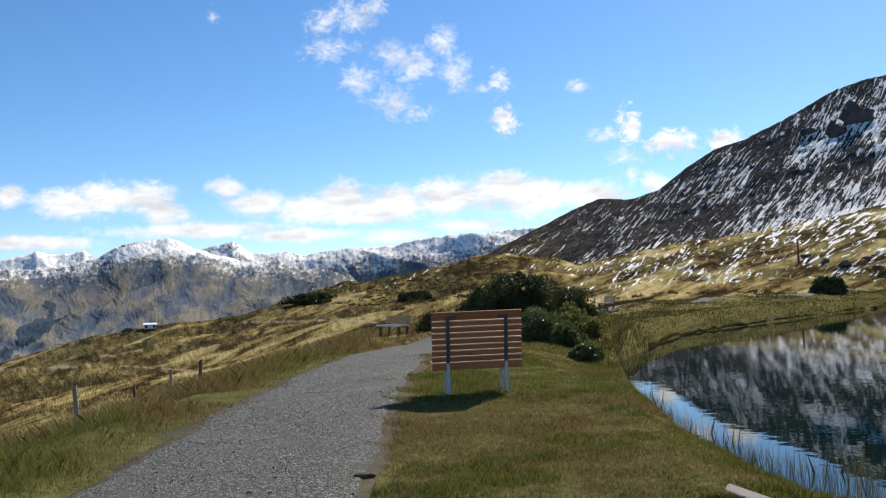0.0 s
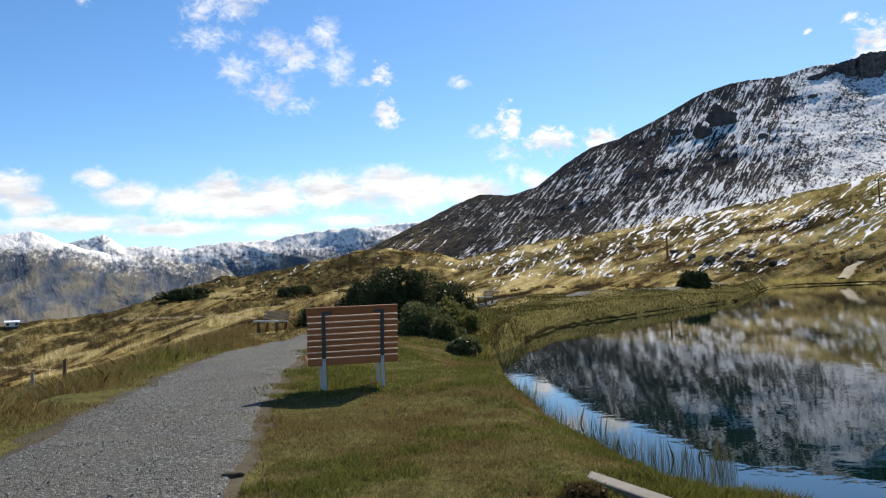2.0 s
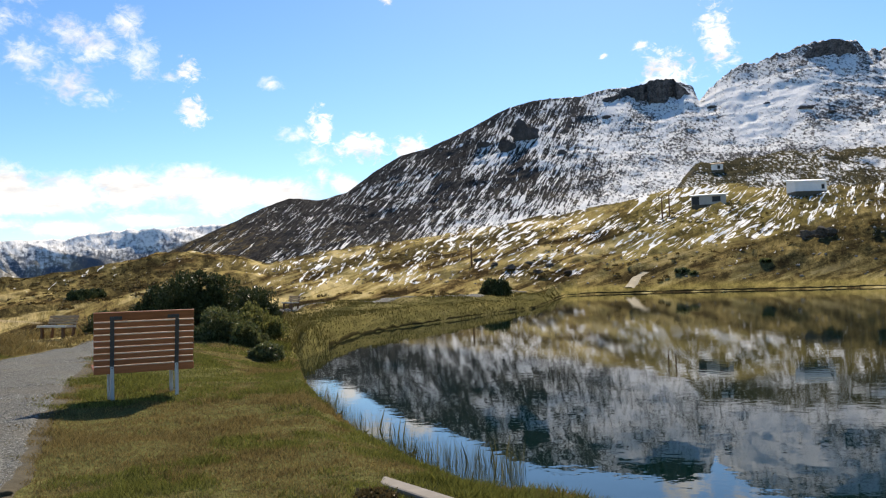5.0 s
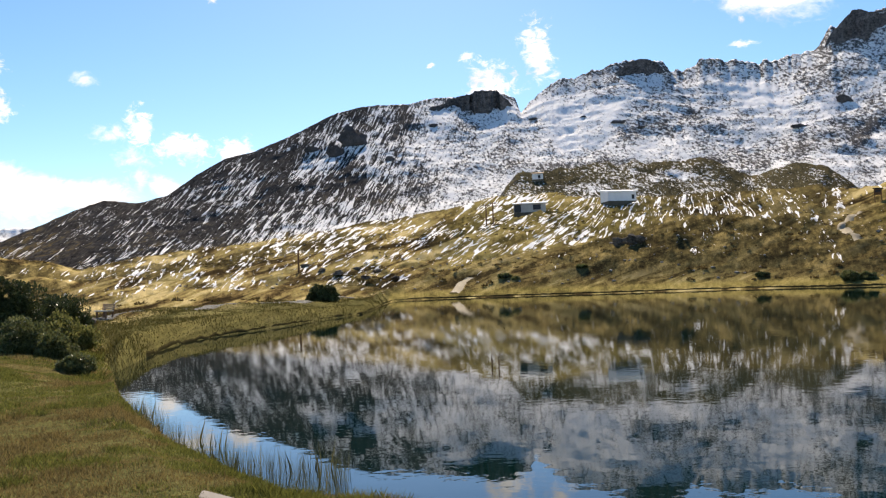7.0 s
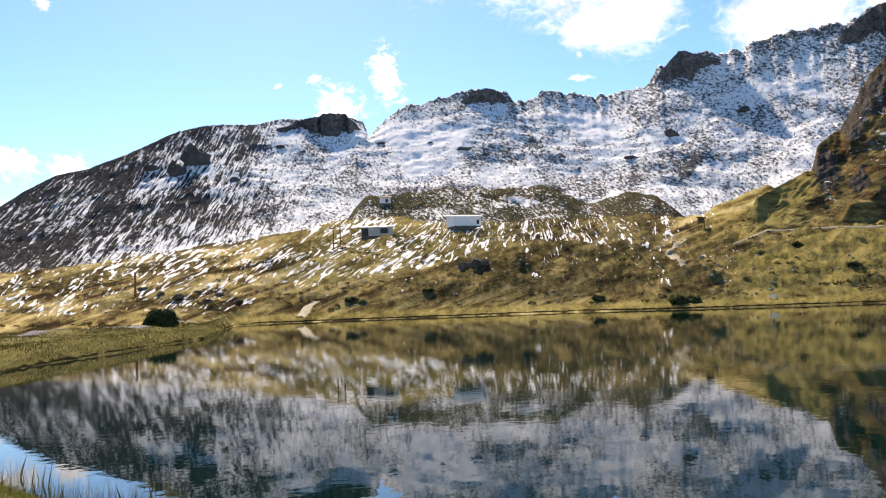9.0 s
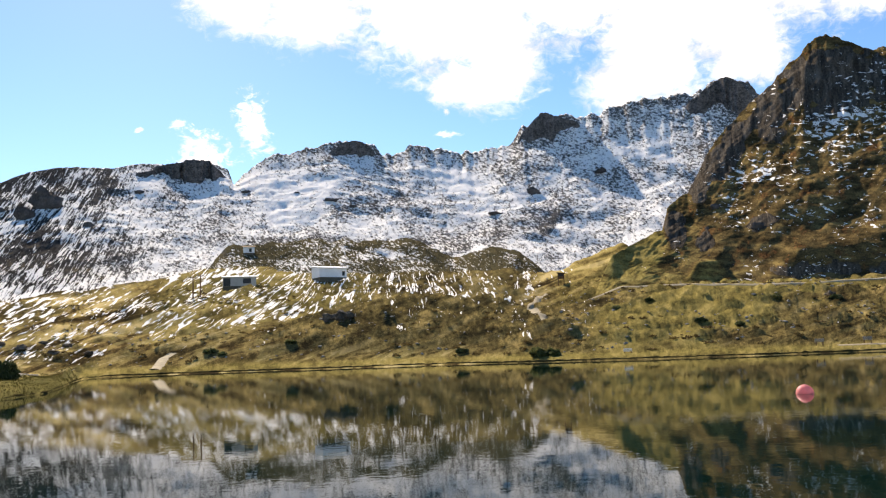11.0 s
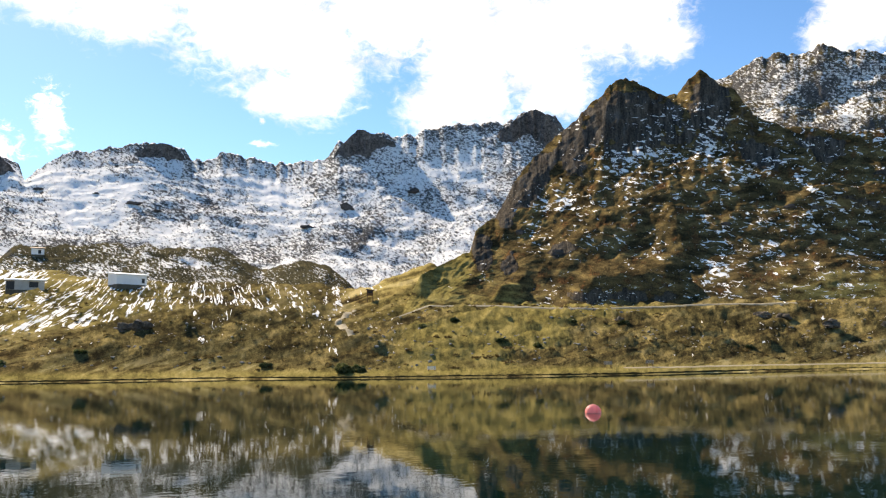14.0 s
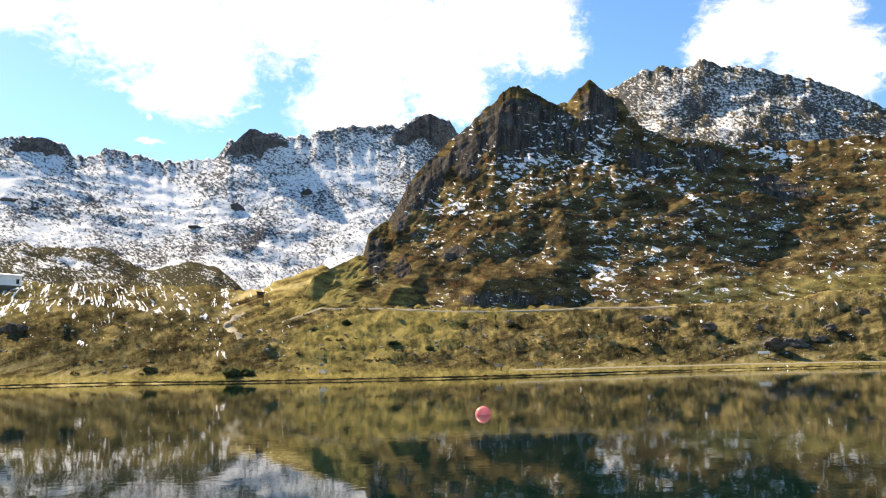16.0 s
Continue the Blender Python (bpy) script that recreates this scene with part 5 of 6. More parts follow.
p = seen_at(43.0, 4.72)
k = p.length
hut(pose(p.x, p.y, p.z, 0, 0, -20), 0.0330 * k, 6.0, 0.0160 * k, "white mountain hut with a snowy roof and dark plinth", 0.0028 * k,
    [(0.0125 * k, 0.0070 * k, 0.8, 1.2, "door")])
p = seen_at(37.3, 4.42)
k = p.length
hut(pose(p.x, p.y, p.z, 0, 0, -37), 0.036 * k, 6.0, 0.0125 * k, "low grey lift station with dark gate openings", 0.0004 * k,
    [(-0.0135 * k, 0.0048 * k, 0.0075 * k, 0.0085 * k, "gate"), (0.008 * k, 0.0058 * k, 0.0085 * k, 0.0055 * k, "window")], M_METALROOF, M_GREYWALL)
p = seen_at(-18.5, -1.25)
k = p.length
hut(pose(p.x, p.y, p.z, 0, 0, 18), 0.0115 * k, 4.0, 0.0058 * k, "small white farmhouse on the meadow brow", 0.001 * k, [(-0.004 * k, 0.0030 * k, 0.7, 0.7, "window"), (0.004 * k, 0.0030 * k, 0.7, 0.7, "window")])


def parked_car(m):
    c = thing("parked_car", m, "small dark car parked on the meadow brow", "car")
    bm = bmesh.new()
    prof = [(-2.0, 0.35), (-2.0, 0.85), (-1.3, 0.98), (-0.8, 1.42), (0.9, 1.46), (1.6, 1.0), (2.05, 0.9), (2.05, 0.35)]
    sides = [[bm.verts.new((x, s * 0.82 * (1 if z < 1 else 0.85), z)) for x, z in prof] for s in (-1, 1)]
    for i in range(len(prof)):
        j = (i + 1) % len(prof)
        bm.faces.new((sides[0][i], sides[0][j], sides[1][j], sides[1][i]))
    bm.faces.new(sides[0][::-1]), bm.faces.new(sides[1])
    bmesh.ops.recalc_face_normals(bm, faces=bm.faces)
    part("body", bm, M_DARKMETAL, c)
    for x in (-1.25, 1.3):
        for y in (-0.78, 0.78):
            part("wheel", rod(0.32, 0.32, 0.2, (x, y - 0.1 * (1 if y < 0 else -1), 0.32), (90 if y < 0 else -90, 0, 0), 14), M_DARKGAP, c)
    # the white roof colour paints the glare on the glass
    part("rear_window", box((0.55, 1.2, 0.03), (-1.06, 0, 1.21), (0, -41, 0), 0.004), M_METALROOF, c, "window coloured white for its bright reflection")
    return c


p = seen_at(-19.8, -1.38)
parked_car(pose(*p, 0, 0, 25))

# ---- poles ----


def lift_pylon(m, h, label, arm):
    b = thing("lift_pole", m, label, "pole", "lift poles on the meadow")
    part("mast", rod(0.22, 0.15, h + 0.6, (0, 0, -0.6), (0, 0, 0), 10), M_BROWNWOOD, b)
    if arm:
        part("crossarm", box((arm, 0.16, 0.18), (0, 0, h - 0.25), (0, 0, 0), 0.02), M_BROWNWOOD, b)
        for s in (-1, 1):
            part("pulley", rod(0.16, 0.16, 0.14, (s * arm * 0.42, -0.07, h - 0.02), (-90, 0, 0), 12), M_DARKMETAL, b)
    return b


for a, e, top, arm, lab in ((22.15, 1.15, 2.6, 0, "lone brown timber pole on the snowy meadow"), (34.45, 3.75, 5.1, 1.6, "brown lift pole with a short crossarm"), (34.9, 3.85, 5.22, 1.6, "brown lift pole with a short crossarm")):
    p = seen_at(a, e)
    h = EYE + math.hypot(p.x, p.y) * math.tan(radians(top)) - p.z
    lift_pylon(pose(*p, 0, 0, -a), min(h, 8.5), lab, arm)


def hunting_stand(m, h):
    b = thing("lookout_stand", m, "small dark timber lookout stand on the saddle", "lookout")
    for x in (-0.7, 0.7):
        for y in (-0.7, 0.7):
            part("leg", rod(0.12, 0.10, h * 0.6, (x * 1.15, y * 1.15, -0.3), (0, 0, 0), 8), M_BROWNWOOD, b)
    part("cabin", box((1.9, 1.9, h * 0.42), (0, 0, h * 0.72), (0, 0, 0), 0.04), M_BROWNWOOD, b)
    part("roof", box((2.5, 2.5, 0.16), (0, 0, h * 0.98), (0, 6, 0), 0.03), M_LOWWALL, b)
    part("window", box((1.2, 0.08, 0.5), (0, -0.96, h * 0.78), (0, 0, 0), 0.01), M_DARKGAP, b)
    return b


p = seen_at(58.1, 3.9)
k = math.hypot(p.x, p.y)
hunting_stand(pose(p.x, p.y, p.z, 0, 0, -58), 0.0135 * k)

# ---- shrubs ----
M_WILLOW = mat_leaf("willow_leaves", (0.07, 0.08, 0.020), (0.20, 0.19, 0.065), 0.5, 0.4)


def quads_object(name, C, U, V, mat):
    """Many small leaves: centre, half width vector, half height vector."""
    n = len(C)
    co = np.stack([C - U, C - V * 0.9 + U * 0.15, C + U, C + V], 1).reshape(-1, 3)
    me = bpy.data.meshes.new(name)
    me.vertices.add(4 * n)
    me.vertices.foreach_set("co", co.astype(np.float32).ravel())
    me.loops.add(4 * n)
    me.loops.foreach_set("vertex_index", np.arange(4 * n, dtype=np.int32))
    me.polygons.add(n)
    me.polygons.foreach_set("loop_start", np.arange(0, 4 * n, 4, dtype=np.int32))
    me.update(calc_edges=True)
    me.materials.append(mat)
    return new(name, me)


def unit(v):
    return v / np.maximum(np.linalg.norm(v, axis=1), 1e-6)[:, None]


def shrub(m, rx, ry, rz, leaves, size, mat, label, seed, upward=0.4, name="shrub", category="shrub"):
    """A low bush: branching stems and a crown of many small leaves on uneven clumps."""
    r = np.random.default_rng(seed)
    b = thing(name, m, label, category)
    clumps = 60
    cu = unit(r.normal(size=(clumps, 3)))
    cu[:, 2] = np.abs(cu[:, 2]) * 0.9
    cc = cu * np.array([rx, ry, rz]) * r.uniform(0.35, 0.90, (clumps, 1))
    cr = r.uniform(0.14, 0.30, clumps)
    k = r.integers(0, clumps, leaves)
    d = unit(r.normal(size=(leaves, 3)))
    d[:, 2] = d[:, 2] * 0.8 + 0.15
    shell = r.uniform(0.55, 1.05, (leaves, 1)) ** 0.6
    C = cc[k] + d * shell * (cr[k][:, None] * np.array([rx, ry, rz * 1.1]))
    C[:, 2] = np.maximum(C[:, 2], 0.02 + r.uniform(0, 0.1, leaves))
    up = unit(d * 0.6 + np.array([0, 0, upward]) + r.normal(size=(leaves, 3)) * 0.45)
    side = unit(np.cross(up, r.normal(size=(leaves, 3))))
    s = size * r.uniform(0.6, 1.35, (leaves, 1))
    ob = quads_object("crown", C, side * s * 0.42, up * s, mat)
    ob.parent = b
    for i in range(9):
        t = cc[i]
        L = float(np.linalg.norm(t))
        q = Vector(t).to_track_quat("Z", "Y").to_euler()
        part("stem", rod(0.02 + 0.012 * L, 0.008, L, (0, 0, -0.02), [math.degrees(a) for a in q], 6), M_TWIG, b)
    return b


def shrub_at(az, r, *args, **kw):
    return shrub(place(az, r, None, az * 7 % 360), *args, **kw)


shrub_at(4.9, 33.0, 1.85, 1.5, 2.4, 38000, 0.06, M_PINE, "large dark dwarf mountain pine near the benches", 1)
shrub_at(3.1, 34.0, 1.45, 1.3, 2.0, 25000, 0.06, M_PINE, "dark dwarf mountain pine at the bend of the path", 2)
shrub_at(8.2, 36.0, 1.5, 1.2, 1.75, 20000, 0.06, M_PINE, "dark dwarf mountain pine beside the path", 3)
shrub_at(6.3, 28.0, 1.25, 1.0, 1.15, 16000, 0.055, M_SHRUB, "glossy green alder shrub on the lake bank", 4)
shrub_at(7.9, 27.0, 0.7, 0.6, 0.8, 8000, 0.05, M_SHRUB, "small glossy green shrub on the lake bank", 5)
shrub_at(9.2, 23.5, 0.58, 0.5, 0.56, 6500, 0.045, M_SHRUB, "low round glossy shrub in the grass", 6)
# dark tuft added in place of the shade under the slab's end
shrub_at(17.0, 5.85, 0.20, 0.13, 0.06, 2000, 0.024, M_HEATH, "dark tuft of dead grass against the slab", 7)
shrub_at(8.5, 30.0, 1.15, 0.95, 1.30, 9000, 0.055, M_WILLOW, "yellow-green willow shrub on the lake bank", 12)
shrub_at(-1.0, 37.5, 0.55, 0.5, 1.0, 3000, 0.08, M_SHRUB, "upright green shrub beside the low bench", 8)
shrub_at(23.75, 83.0, 1.7, 1.5, 1.9, 7000, 0.16, M_PINE, "rounded dark pine shrub on the lake bank", 9)
shrub_at(56.4, 116.5, 1.7, 1.3, 1.3, 4000, 0.22, M_SHRUB, "green willow shrub at the far waterline", 10)
shrub_at(57.4, 117.0, 1.2, 1.0, 1.0, 2500, 0.22, M_SHRUB, "small green willow shrub at the far shore", 11)
for i, (a, e, w, h) in enumerate(((-8.9, 0.0, 5.5, 2.4), (-7.9, 0.2, 3.5, 1.6), (-2.2, -0.2, 3.0, 1.6), (-1.4, -0.1, 2.4, 1.5))):
    p = seen_at(a, e)
    shrub(pose(p.x, p.y, p.z - 0.1, 0, 0, i * 40), w, w * 0.7, h, 3500, 0.30, M_PINE if i < 4 else M_HEATH, "dark patch of low pine scrub on the dry meadow" if i < 4 else "dark heather clump on the dry meadow", 20 + i)
for i, (a, e, w, h) in enumerate(((35.5, 0.35, 1.6, 1.2), (51.5, -0.2, 1.8, 1.0), (36.2, 0.2, 1.1, 0.8), (66.7, 1.2, 1.4, 1.0), (69.0, 0.9, 1.2, 0.9), (74.5, 2.2, 1.8, 1.3), (71.2, 2.4, 1.5, 1.1), (82.0, 0.6, 1.2, 0.8), (95.2, -0.2, 2.6, 1.6), (96.6, -0.1, 3.0, 1.8), (40.5, 0.8, 1.2, 0.9), (63.6, 2.6, 1.4, 1.2), (61.5, 2.2, 1.3, 1.1))):
    p = seen_at(a, e)
    shrub(pose(p.x, p.y, p.z - 0.1, 0, 0, i * 50), w * 0.75, w * 0.6, h * 0.6, 1800, 0.20, M_SHRUB if i % 2 == 0 else M_WILLOW if i == 9 else M_PINE, "green willow bush at the far shore" if i in (8, 9) else "small dark shrub on the far slope", 40 + i)

# ---- boulders ----


def boulder(az, el, w, h, seed, label="dark weathered boulder on the grassy slope"):
    p = seen_at(az, el)
    ob = new("boulder", raw(lump(w, w * 0.75, h, seed, 0.42, 4), "boulder", M_STONE))
    ob.matrix_world = pose(p.x, p.y, p.z + h * 0.25, 0, 0, seed * 53 % 360)
    return tagged(ob, label, "boulder", "boulders on the slope")


boulder(9.55, -1.50, 0.42, 0.22, 19, "pale grey stone half sunk in the bank grass")
for i, (a, e, w, h) in enumerate(((23.6, 1.15, 0.9, 0.45), (24.7, 0.95, 1.2, 0.5), (25.9, 1.2, 0.8, 0.4), (27.2, 1.0, 0.9, 0.4), (28.4, 0.5, 1.1, 0.5))):
    boulder(a, e, w, h, i + 21, "dark rough boulder among old snow on the meadow")
for i, (a, e, w, h) in enumerate(((90.3, 0.5, 2.8, 1.3), (91.6, 0.6, 2.0, 1.2), (86.7, 1.75, 1.7, 1.0), (84.0, 2.3, 1.7, 0.8), (82.9, 2.4, 1.6, 0.8), (89.6, 1.6, 1.2, 0.9), (93.6, 1.5, 1.6, 1.0), (95.3, 2.4, 1.5, 1.0),
                                (42.9, 2.1, 1.4, 1.0), (44.0, 2.2, 1.6, 1.1), (74.2, 2.4, 1.0, 0.6), (92.9, 0.9, 1.3, 0.7), (22.6, 1.5, 1.0, 0.5), (26.5, 0.6, 1.2, 0.5))):
    boulder(a, e, w, h, i + 1)


def slope_tree(name):
    from mathutils.bvhtree import BVHTree
    me = bpy.data.objects[name].data
    return BVHTree.FromPolygons([v.co for v in me.vertices], [p.vertices for p in me.polygons])


def outcrop(tree, az, el, w, h, seed, label):
    d = Vector((math.sin(radians(az)) * math.cos(radians(el)), math.cos(radians(az)) * math.cos(radians(el)), math.sin(radians(el))))
    hit = tree.ray_cast(from_eye, d)
    if not hit[0]:
        return
    ob = new("rock_outcrop", raw(lump(w, w * 0.6, h, seed, 0.46, 4), "rock_outcrop", M_DARKROCK, True))
    ob.matrix_world = pose(hit[0].x, hit[0].y, hit[0].z + h * 0.2, 0, 0, -az + (seed * 37) % 50 - 25)
    return tagged(ob, label, "rock", "rock outcrops on the mountain")


M_DARKROCK = mat_plain("dark_outcrop_rock", (0.085, 0.078, 0.074), 0.95, 0, 0.5, 0.5, 0.6, 0.3, 0.0)
TREE_MORAINE = slope_tree("moraine_shoulder")
TREE_RIDGE, TREE_CRAG = slope_tree("snowy_mountain"), slope_tree("crag_mountain")
for i, (a, e, w, h) in enumerate(((25.9, 9.35, 9.0, 9.5), (24.7, 8.6, 5.0, 5.0), (23.2, 8.9, 4.0, 2.6), (28.3, 8.2, 3.5, 2.0), (37.8, 10.45, 4.0, 1.2), (41.0, 10.4, 2.0, 0.8), (43.2, 9.9, 5.5, 1.5), (44.6, 9.5, 3.0, 1.0), (54.0, 8.7, 5.0, 1.5), (56.6, 9.9, 5.0, 4.0), (31.2, 10.3, 3.2, 1.8), (61.0, 11.0, 5.0, 3.0))):
    outcrop(TREE_RIDGE, a, e, w * AWAY, h * AWAY, i + 70, "dark rock outcrop on the snowy mountainside")
for i, (a, e, w, h) in enumerate(((70.4, 6.8, 1.6, 1.2), (84.8, 9.0, 1.6, 0.7), (81.0, 8.2, 1.3, 0.6), (68.0, 8.2, 1.3, 1.1))):
    outcrop(TREE_CRAG, a, e, w, h, i + 95, "dark rock outcrop on the turfy crag")

d = Vector((math.sin(radians(37.9)) * math.cos(radians(6.55)), math.cos(radians(37.9)) * math.cos(radians(6.55)), math.sin(radians(6.55))))
spot = TREE_MORAINE.ray_cast(from_eye, d)[0] or from_eye + d * 360
hut(pose(spot.x, spot.y, spot.z - 0.2, 0, 0, -38), 4.4, 4.0, 3.2, "tiny brown-roofed hut on the moraine crest", 0.3, [(0.6, 1.3, 1.0, 1.4, "door")], M_BROWNWOOD)


def scatter(name, label, category, count, az0, az1, r0, r1, make, mat, seed, keep=None):
    """Countless small pieces spread over the ground, in one mesh."""
    r = np.random.default_rng(seed)
    proto = [make(k) for k in range(6)]
    V, F, base = [], [], 0
    got = 0
    while got < count:
        a, d = r.uniform(az0, az1), math.sqrt(r.uniform(r0 * r0, r1 * r1))
        if keep and not keep(a, d, r):
            continue
        x, y = ring(a, d)
        z = under(x, y)
        if z < WATER + 1.0:
            continue
        v, f = proto[r.integers(0, 6)]
        s, t = r.uniform(0.5, 1.6), r.uniform(0, 6.28)
        c, n = math.cos(t) * s, math.sin(t) * s
        w = np.stack([v[:, 0] * c - v[:, 1] * n + x, v[:, 0] * n + v[:, 1] * c + y, v[:, 2] * s * r.uniform(0.7, 1.2) + z], 1)
        V.append(w), F.append(f + base)
        base += len(v)
        got += 1
    V, F = np.concatenate(V), np.concatenate(F)
    me = bpy.data.meshes.new(name)
    me.from_pydata(V.tolist(), [], F.tolist())
    me.materials.append(mat)
    return tagged(new(name, me), label, category, kind="stuff")


def stone_piece(k):
    bm = lump(0.26, 0.22, 0.17, k + 30, 0.5, 1)
    bm.verts.index_update()
    v, f = np.array([tuple(q.co) for q in bm.verts]), np.array([[q.index for q in t.verts] for t in bm.faces])
    bm.free()
    return v, f


def tuft_piece(k):
    r = np.random.default_rng(k)
    n = 26
    d = unit(r.normal(size=(n, 3)))
    d[:, 2] = np.abs(d[:, 2])
    C = d * np.array([0.42, 0.42, 0.2]) * r.uniform(0.4, 1, (n, 1))
    up = unit(d + r.normal(size=(n, 3)) * 0.5 + np.array([0, 0, 0.5]))
    side = unit(np.cross(up, r.normal(size=(n, 3))))
    v = np.stack([C - side * 0.10, C + side * 0.10, C + up * 0.24], 1).reshape(-1, 3)
    return v, np.arange(3 * n).reshape(-1, 3)


M_PALESTONE = mat_plain("pale_scree", (0.30, 0.275, 0.24), 0.9, 0, 0.5, 1.2, 0.5, 0.05, 0.2)
patchy = lambda cut, s, sd: (lambda a, d, r: float(fbm(np.array(d * math.sin(radians(a)) * s), np.array(d * math.cos(radians(a)) * s), 3, 0.5, sd)) > cut)
scatter("loose_stones", "grey stones strewn over the far slopes", "stones", 800, 58, 100, 112, 230, stone_piece, M_PALESTONE, 61, patchy(0.0, 0.06, 3))
scatter("loose_stones", "grey stones strewn over the snowy meadow", "stones", 1100, 9, 58, 118, 320, stone_piece, M_PALESTONE, 62, patchy(0.0, 0.04, 4))
scatter("heath", "dark heather and bilberry tufts on the slopes", "heath", 1300, 26, 104, 112, 260, tuft_piece, M_HEATH, 63, patchy(0.03, 0.05, 5))
scatter("heath", "dark heather tufts on the dry meadow", "heath", 1300, -34, 28, 45, 330, tuft_piece, M_HEATH, 64, patchy(0.14, 0.03, 6))

# ---- grass ----


def blades(name, label, X, Y, H, W, mat, seed, lean=0.35, category="grass"):
    r = np.random.default_rng(seed)
    n = len(X)
    Z = np.array([under(float(x), float(y)) for x, y in zip(X, Y)])
    ok = Z > WATER - 1.2
    X, Y, Z, H, W, n = X[ok], Y[ok], Z[ok] - 0.01, H[ok], W[ok], int(ok.sum())
    t = r.uniform(0, 2 * math.pi, n)
    sx, sy = np.cos(t) * W / 2, np.sin(t) * W / 2
    la = r.uniform(0, 2 * math.pi, n)
    lx, ly = np.cos(la) * H * lean * r.uniform(0.2, 1, n), np.sin(la) * H * lean * r.uniform(0.2, 1, n)
    co = np.stack([np.stack([X - sx, Y - sy, Z], 1), np.stack([X + sx, Y + sy, Z], 1),
                   np.stack([X + lx * 0.35 + sx * 0.7, Y + ly * 0.35 + sy * 0.7, Z + H * 0.55], 1), np.stack([X + lx, Y + ly, Z + H], 1),
                   np.stack([X + lx * 0.35 - sx * 0.7, Y + ly * 0.35 - sy * 0.7, Z + H * 0.55], 1)], 1).reshape(-1, 3)
    me = bpy.data.meshes.new(name)
    me.vertices.add(5 * n)
    me.vertices.foreach_set("co", co.astype(np.float32).ravel())
    me.loops.add(5 * n)
    me.loops.foreach_set("vertex_index", np.arange(5 * n, dtype=np.int32))
    me.polygons.add(n)
    me.polygons.foreach_set("loop_start", np.arange(0, 5 * n, 5, dtype=np.int32))
    me.update(calc_edges=True)
    me.materials.append(mat)
    return tagged(new(name, me), label, category, kind="stuff")


def path_x(y):
    return np.interp(y, [-9, 0, 7, 12, 20, 28, 35, 43, 50.5, 57], [-1.7, -1.75, -1.8, -1.9, -1.7, -0.9, 0.6, 3.5, 7.5, 11.6])


def spread(n, az0, az1, r0, r1, seed, power=1.0):
    r = np.random.default_rng(seed)
    a = np.radians(r.uniform(az0, az1, n))
    d = (r0 ** power + r.uniform(0, 1, n) * (r1 ** power - r0 ** power)) ** (1 / power)
    return d * np.sin(a), d * np.cos(a), np.degrees(a), d, r


def off_path(X, Y, r, edge=1.08):
    return np.abs(X - path_x(Y)) > edge + 0.35 * vnoise(Y * 1.7, X * 0 + 3.0, 5) - np.abs(r.normal(0, 0.11, len(X)))


# short turf round the bench
X, Y, A, D, r = spread(520000, -6, 34, 3.5, 30, 101, 0.6)
n1 = fbm(X * 0.7, Y * 0.7, 3, 0.5, 8)
keep = off_path(X, Y, r, 1.0) & (X > path_x(Y)) & (D < np.where(A > 10.6, NEAR_SHORE(A) - 0.15, 60)) & (n1 > -0.60 + r.uniform(-0.2, 0.1, len(X)))
X, Y, n1, A, D = X[keep], Y[keep], n1[keep], A[keep], D[keep]
toward = np.where(A > 10.6, np.clip((D - (NEAR_SHORE(A) - 2.6)) / 2.4, 0, 1), np.clip((A - 7.5) / 3, 0, 1) * smooth(D, 14, 20))
H = np.random.default_rng(5).uniform(0.025, 0.065, len(X)) * (1 + 0.6 * np.clip(n1 * 3, -0.4, 1)) * (1 + 1.3 * toward)
tuft = smooth(fbm(X * 2.6, Y * 2.6, 3, 0.6, 51), -0.28, 0.30)
H = H * (0.8 + 0.3 * tuft)
bare = fbm(X * 0.95, Y * 0.95, 4, 0.6, 53) < -0.33
H = np.where(bare, H * 0.65, H)
green = -0.07 + 1.5 * fbm(X * 0.7, Y * 0.7, 4, 0.6, 13) + 0.25 * toward + 0.35 * (tuft - 0.5) - 0.35 * smooth(2.2 - (X - path_x(Y)), 0, 1.0) + np.random.default_rng(6).uniform(-0.22, 0.22, len(X)) > 0.0
W = 0.0038 + 0.00045 * D
blades("grass", "short green turf between path and lake", X[green], Y[green], H[green], W[green], M_BLADE, 1, 0.8)
blades("grass", "short dry brown turf between path and lake", X[~green], Y[~green], H[~green] * 0.8, W[~green], M_DRYBLADE, 2, 0.8)

# long verge on the downhill side of the path
X, Y, A, D, r = spread(300000, -44, -1.2, 3.5, 40, 102, 0.9)
s = path_x(Y) - X
n1 = fbm(X * 0.5, Y * 0.5, 3, 0.5, 18)
keep = off_path(X, Y, r) & (s > 0) & (s < 6.5) & (np.hypot(X + 2.0, Y - 36.7) > 1.5) & (n1 > -0.3 + r.uniform(-0.15, 0.1, len(X)))
X, Y, s, n1, D = X[keep], Y[keep], s[keep], n1[keep], D[keep]
H = np.random.default_rng(8).uniform(0.035, 0.115, len(X)) * (0.4 + smooth(s, 1.3, 2.2) * 1.35) * (1 + 0.7 * np.clip(n1 * 3, -0.4, 1))
green = -0.10 + fbm(X * 0.35, Y * 0.35, 3, 0.6, 23) + 0.8 * np.clip((12 - Y) / 10, -0.35, 0.6) + np.random.default_rng(9).uniform(-0.2, 0.2, len(X)) > 0.0
W = 0.0018 + 0.00032 * D
blades("grass", "long green verge grass beside the path", X[green], Y[green], H[green], W[green], M_BLADE, 3, 1.0)
blades("grass", "long dry straw-coloured verge grass beside the path", X[~green], Y[~green], H[~green] * 1.15, W[~green], M_DRYBLADE, 4, 1.0)

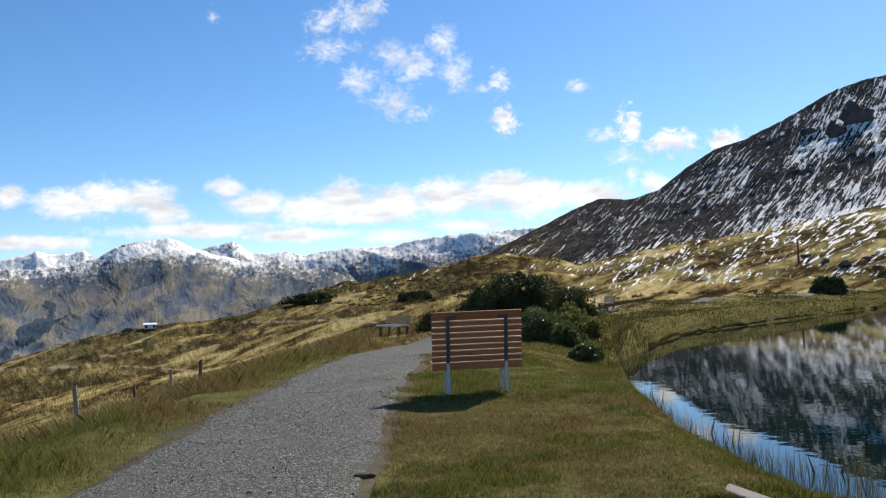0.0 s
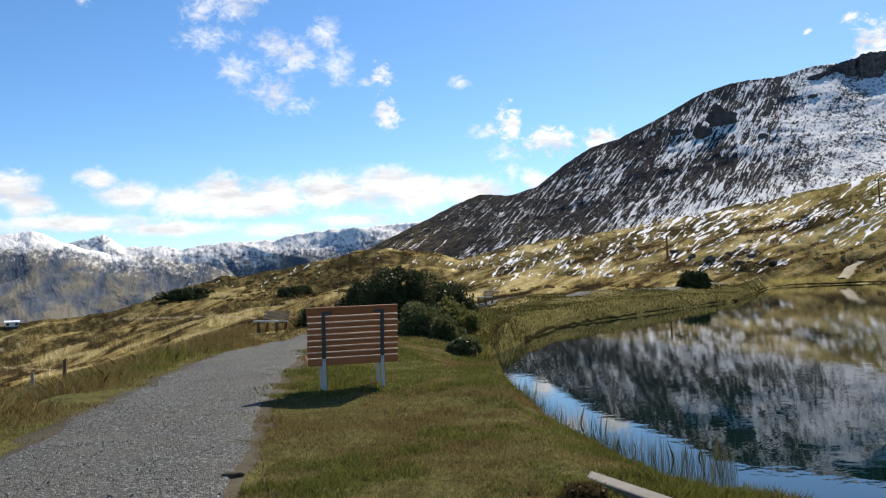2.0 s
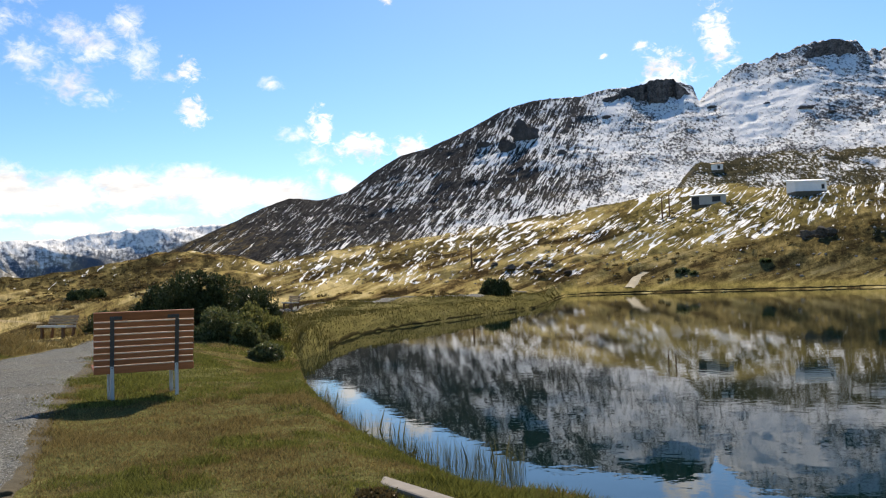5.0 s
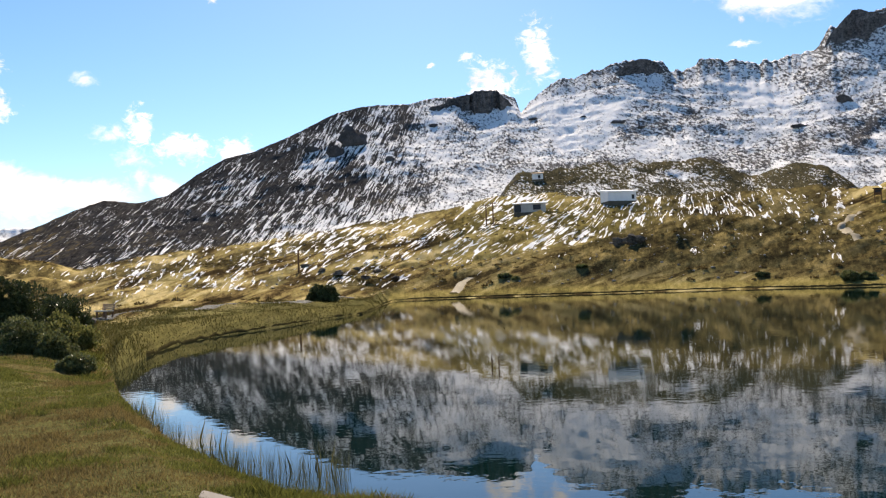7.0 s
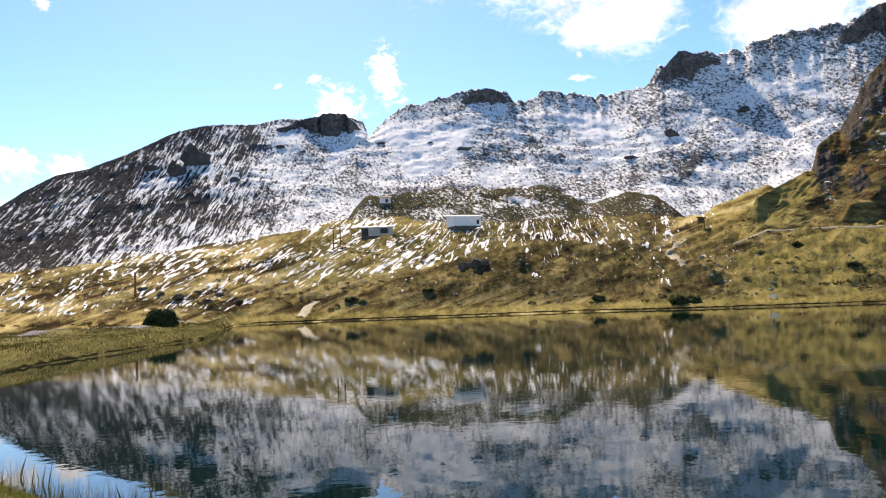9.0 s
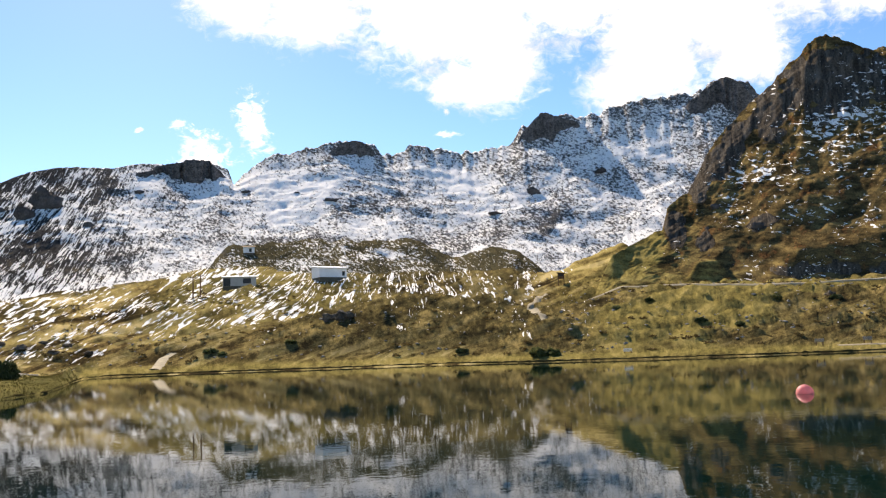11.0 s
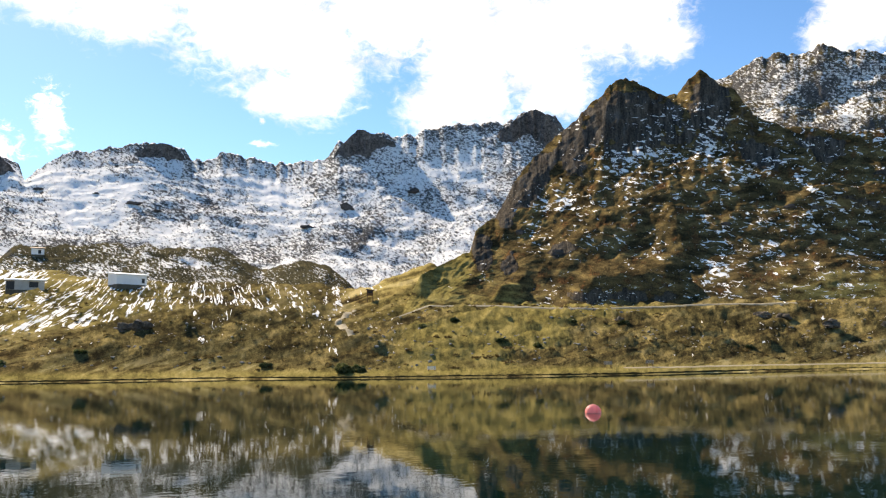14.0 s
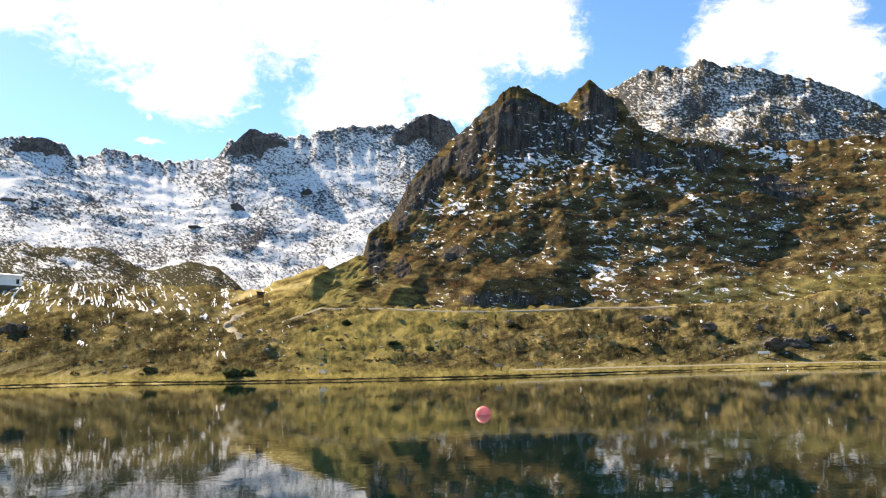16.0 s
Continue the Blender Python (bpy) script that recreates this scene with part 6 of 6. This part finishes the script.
# tufts that grow in the gravel itself
rt = np.random.default_rng(31)
cy = rt.uniform(5.5, 26, 26)
cx = path_x(cy) + rt.uniform(-0.75, 0.95, 26)
k = rt.integers(0, 26, 1500)
X, Y = cx[k] + rt.normal(0, 0.09, 1500), cy[k] + rt.normal(0, 0.14, 1500)
blades("grass", "sparse low tufts of grass in the gravel", X, Y, rt.uniform(0.04, 0.065, 1500), np.full(1500, 0.008), M_BLADE, 14, 0.9)

# rank grass on the curved lake bank
X, Y, A, D, r = spread(90000, 8.5, 28.5, 19, 112, 103, 1.0)
keep = (D > FAR_SHORE(A) - 0.4) & (D < BANK_R(A) + 9) & (np.hypot(X - np.interp(Y, [43, 50.5, 57, 60.5, 67, 77, 93], [3.5, 7.5, 11.6, 17, 24, 33, 44]), 0) > 1.0)
X, Y, D = X[keep], Y[keep], D[keep]
H = np.random.default_rng(10).uniform(0.05, 0.15, len(X)) * (1 + 0.8 * np.clip(fbm(X * 0.3, Y * 0.3, 3, 0.5, 28) * 3, -0.5, 1))
green = 0.75 + fbm(X * 0.2, Y * 0.2, 3, 0.6, 33) + np.random.default_rng(11).uniform(-0.25, 0.25, len(X)) > 0.0
W = 0.008 + 0.0006 * D
blades("grass", "rank green grass on the curved lake bank", X[green], Y[green], H[green], W[green], M_RANK, 5, 0.8)
blades("grass", "rank straw-coloured grass on the curved lake bank", X[~green], Y[~green], H[~green], W[~green], M_DRYBLADE, 6, 0.8)

# dry meadow beyond the verge
X, Y, A, D, r = spread(42000, -34, 9, 14, 60, 104, 0.8)
s = path_x(Y) - X
keep = ((s > 5.5) & (fbm(X * 0.12, Y * 0.12, 3, 0.6, 91) > -0.02)) | ((A > -3) & (D > 30) & off_path(X, Y, r) & (np.hypot(X + 2.0, Y - 36.7) > 1.5))
X, Y, D = X[keep], Y[keep], D[keep]
H = np.random.default_rng(12).uniform(0.05, 0.14, len(X))
blades("grass", "tawny dry grass of the sloping meadow", X, Y, H, 0.012 + 0.0009 * D, M_DRYBLADE, 7, 0.9)

# reeds standing in the shallow water
X, Y, A, D, r = spread(120000, 10.8, 26, 7, 26, 105, 1.0)
gap = D - NEAR_SHORE(A)
reach = 0.55 - 0.33 * smooth(16.0 - A, 0, 3.5)
keep = (gap > -0.35) & (gap < 5.0) & (r.uniform(0, 1, len(X)) < 0.42 * np.clip(1.15 - np.abs(gap - 0.2) * reach, 0, 1) * (0.35 + 0.65 * smooth(fbm(X * 0.9, Y * 0.9, 2, 0.5, 40), -0.15, 0.2)))
X, Y, D, gap = X[keep], Y[keep], D[keep], gap[keep]
deep = np.maximum(0.0, WATER - np.array([under(float(x), float(y)) for x, y in zip(X, Y)]))
H = deep + np.random.default_rng(13).uniform(0.06, 0.26, len(X)) + np.clip(gap, 0, 1) * 0.10
blades("reeds", "thin green reeds standing in the shallow water", X, Y, H, 0.0016 + 0.0002 * D, M_REED, 8, 0.3, "reeds")

# loose pebbles on the near path
X, Y, A, D, r = spread(16000, -34, 0, 3.8, 16, 106, 0.8)
keep = np.abs(X - path_x(Y)) < 1.1
X, Y, A, D = X[keep], Y[keep], A[keep], D[keep]


def pebbles(X, Y):
    r = np.random.default_rng(77)
    base = np.array([(1, 0, 0), (0, 1, 0), (-1, 0, 0), (0, -1, 0), (0, 0, 0.8)])
    tri = np.array([(0, 1, 4), (1, 2, 4), (2, 3, 4), (3, 0, 4)])
    n = len(X)
    t, s = r.uniform(0, 6.28, n), r.uniform(0.004, 0.011, n) * np.where(r.uniform(0, 1, n) < 0.03, 1.9, 1.0)
    sx, sy = s * r.uniform(0.8, 1.4, n), s * r.uniform(0.6, 1.0, n)
    jit = r.normal(0, 0.18, (n, 5, 3)) + base
    x, y, z = jit[..., 0] * sx[:, None], jit[..., 1] * sy[:, None], jit[..., 2] * s[:, None]
    c, q = np.cos(t)[:, None], np.sin(t)[:, None]
    Z = np.array([under(float(a), float(b)) for a, b in zip(X, Y)])[:, None] + 0.036
    co = np.stack([x * c - y * q + X[:, None], x * q + y * c + Y[:, None], z + Z], -1).reshape(-1, 3)
    f = (tri[None] + 5 * np.arange(n)[:, None, None]).reshape(-1, 3)
    me = bpy.data.meshes.new("pebbles")
    me.from_pydata(co.tolist(), [], f.tolist())
    m = Mat("pebble_stone")
    rnd = m.n.new("ShaderNodeNewGeometry").outputs["Random Per Island"]
    me.materials.append(m.done(m.ramp(rnd, (0.0, (0.09, 0.085, 0.08)), (0.6, (0.22, 0.21, 0.195)), (1.0, (0.48, 0.46, 0.43))), 0.9))
    return tagged(new("pebbles", me), "loose grey pebbles on the gravel path", "gravel", kind="stuff")


pebbles(X, Y)
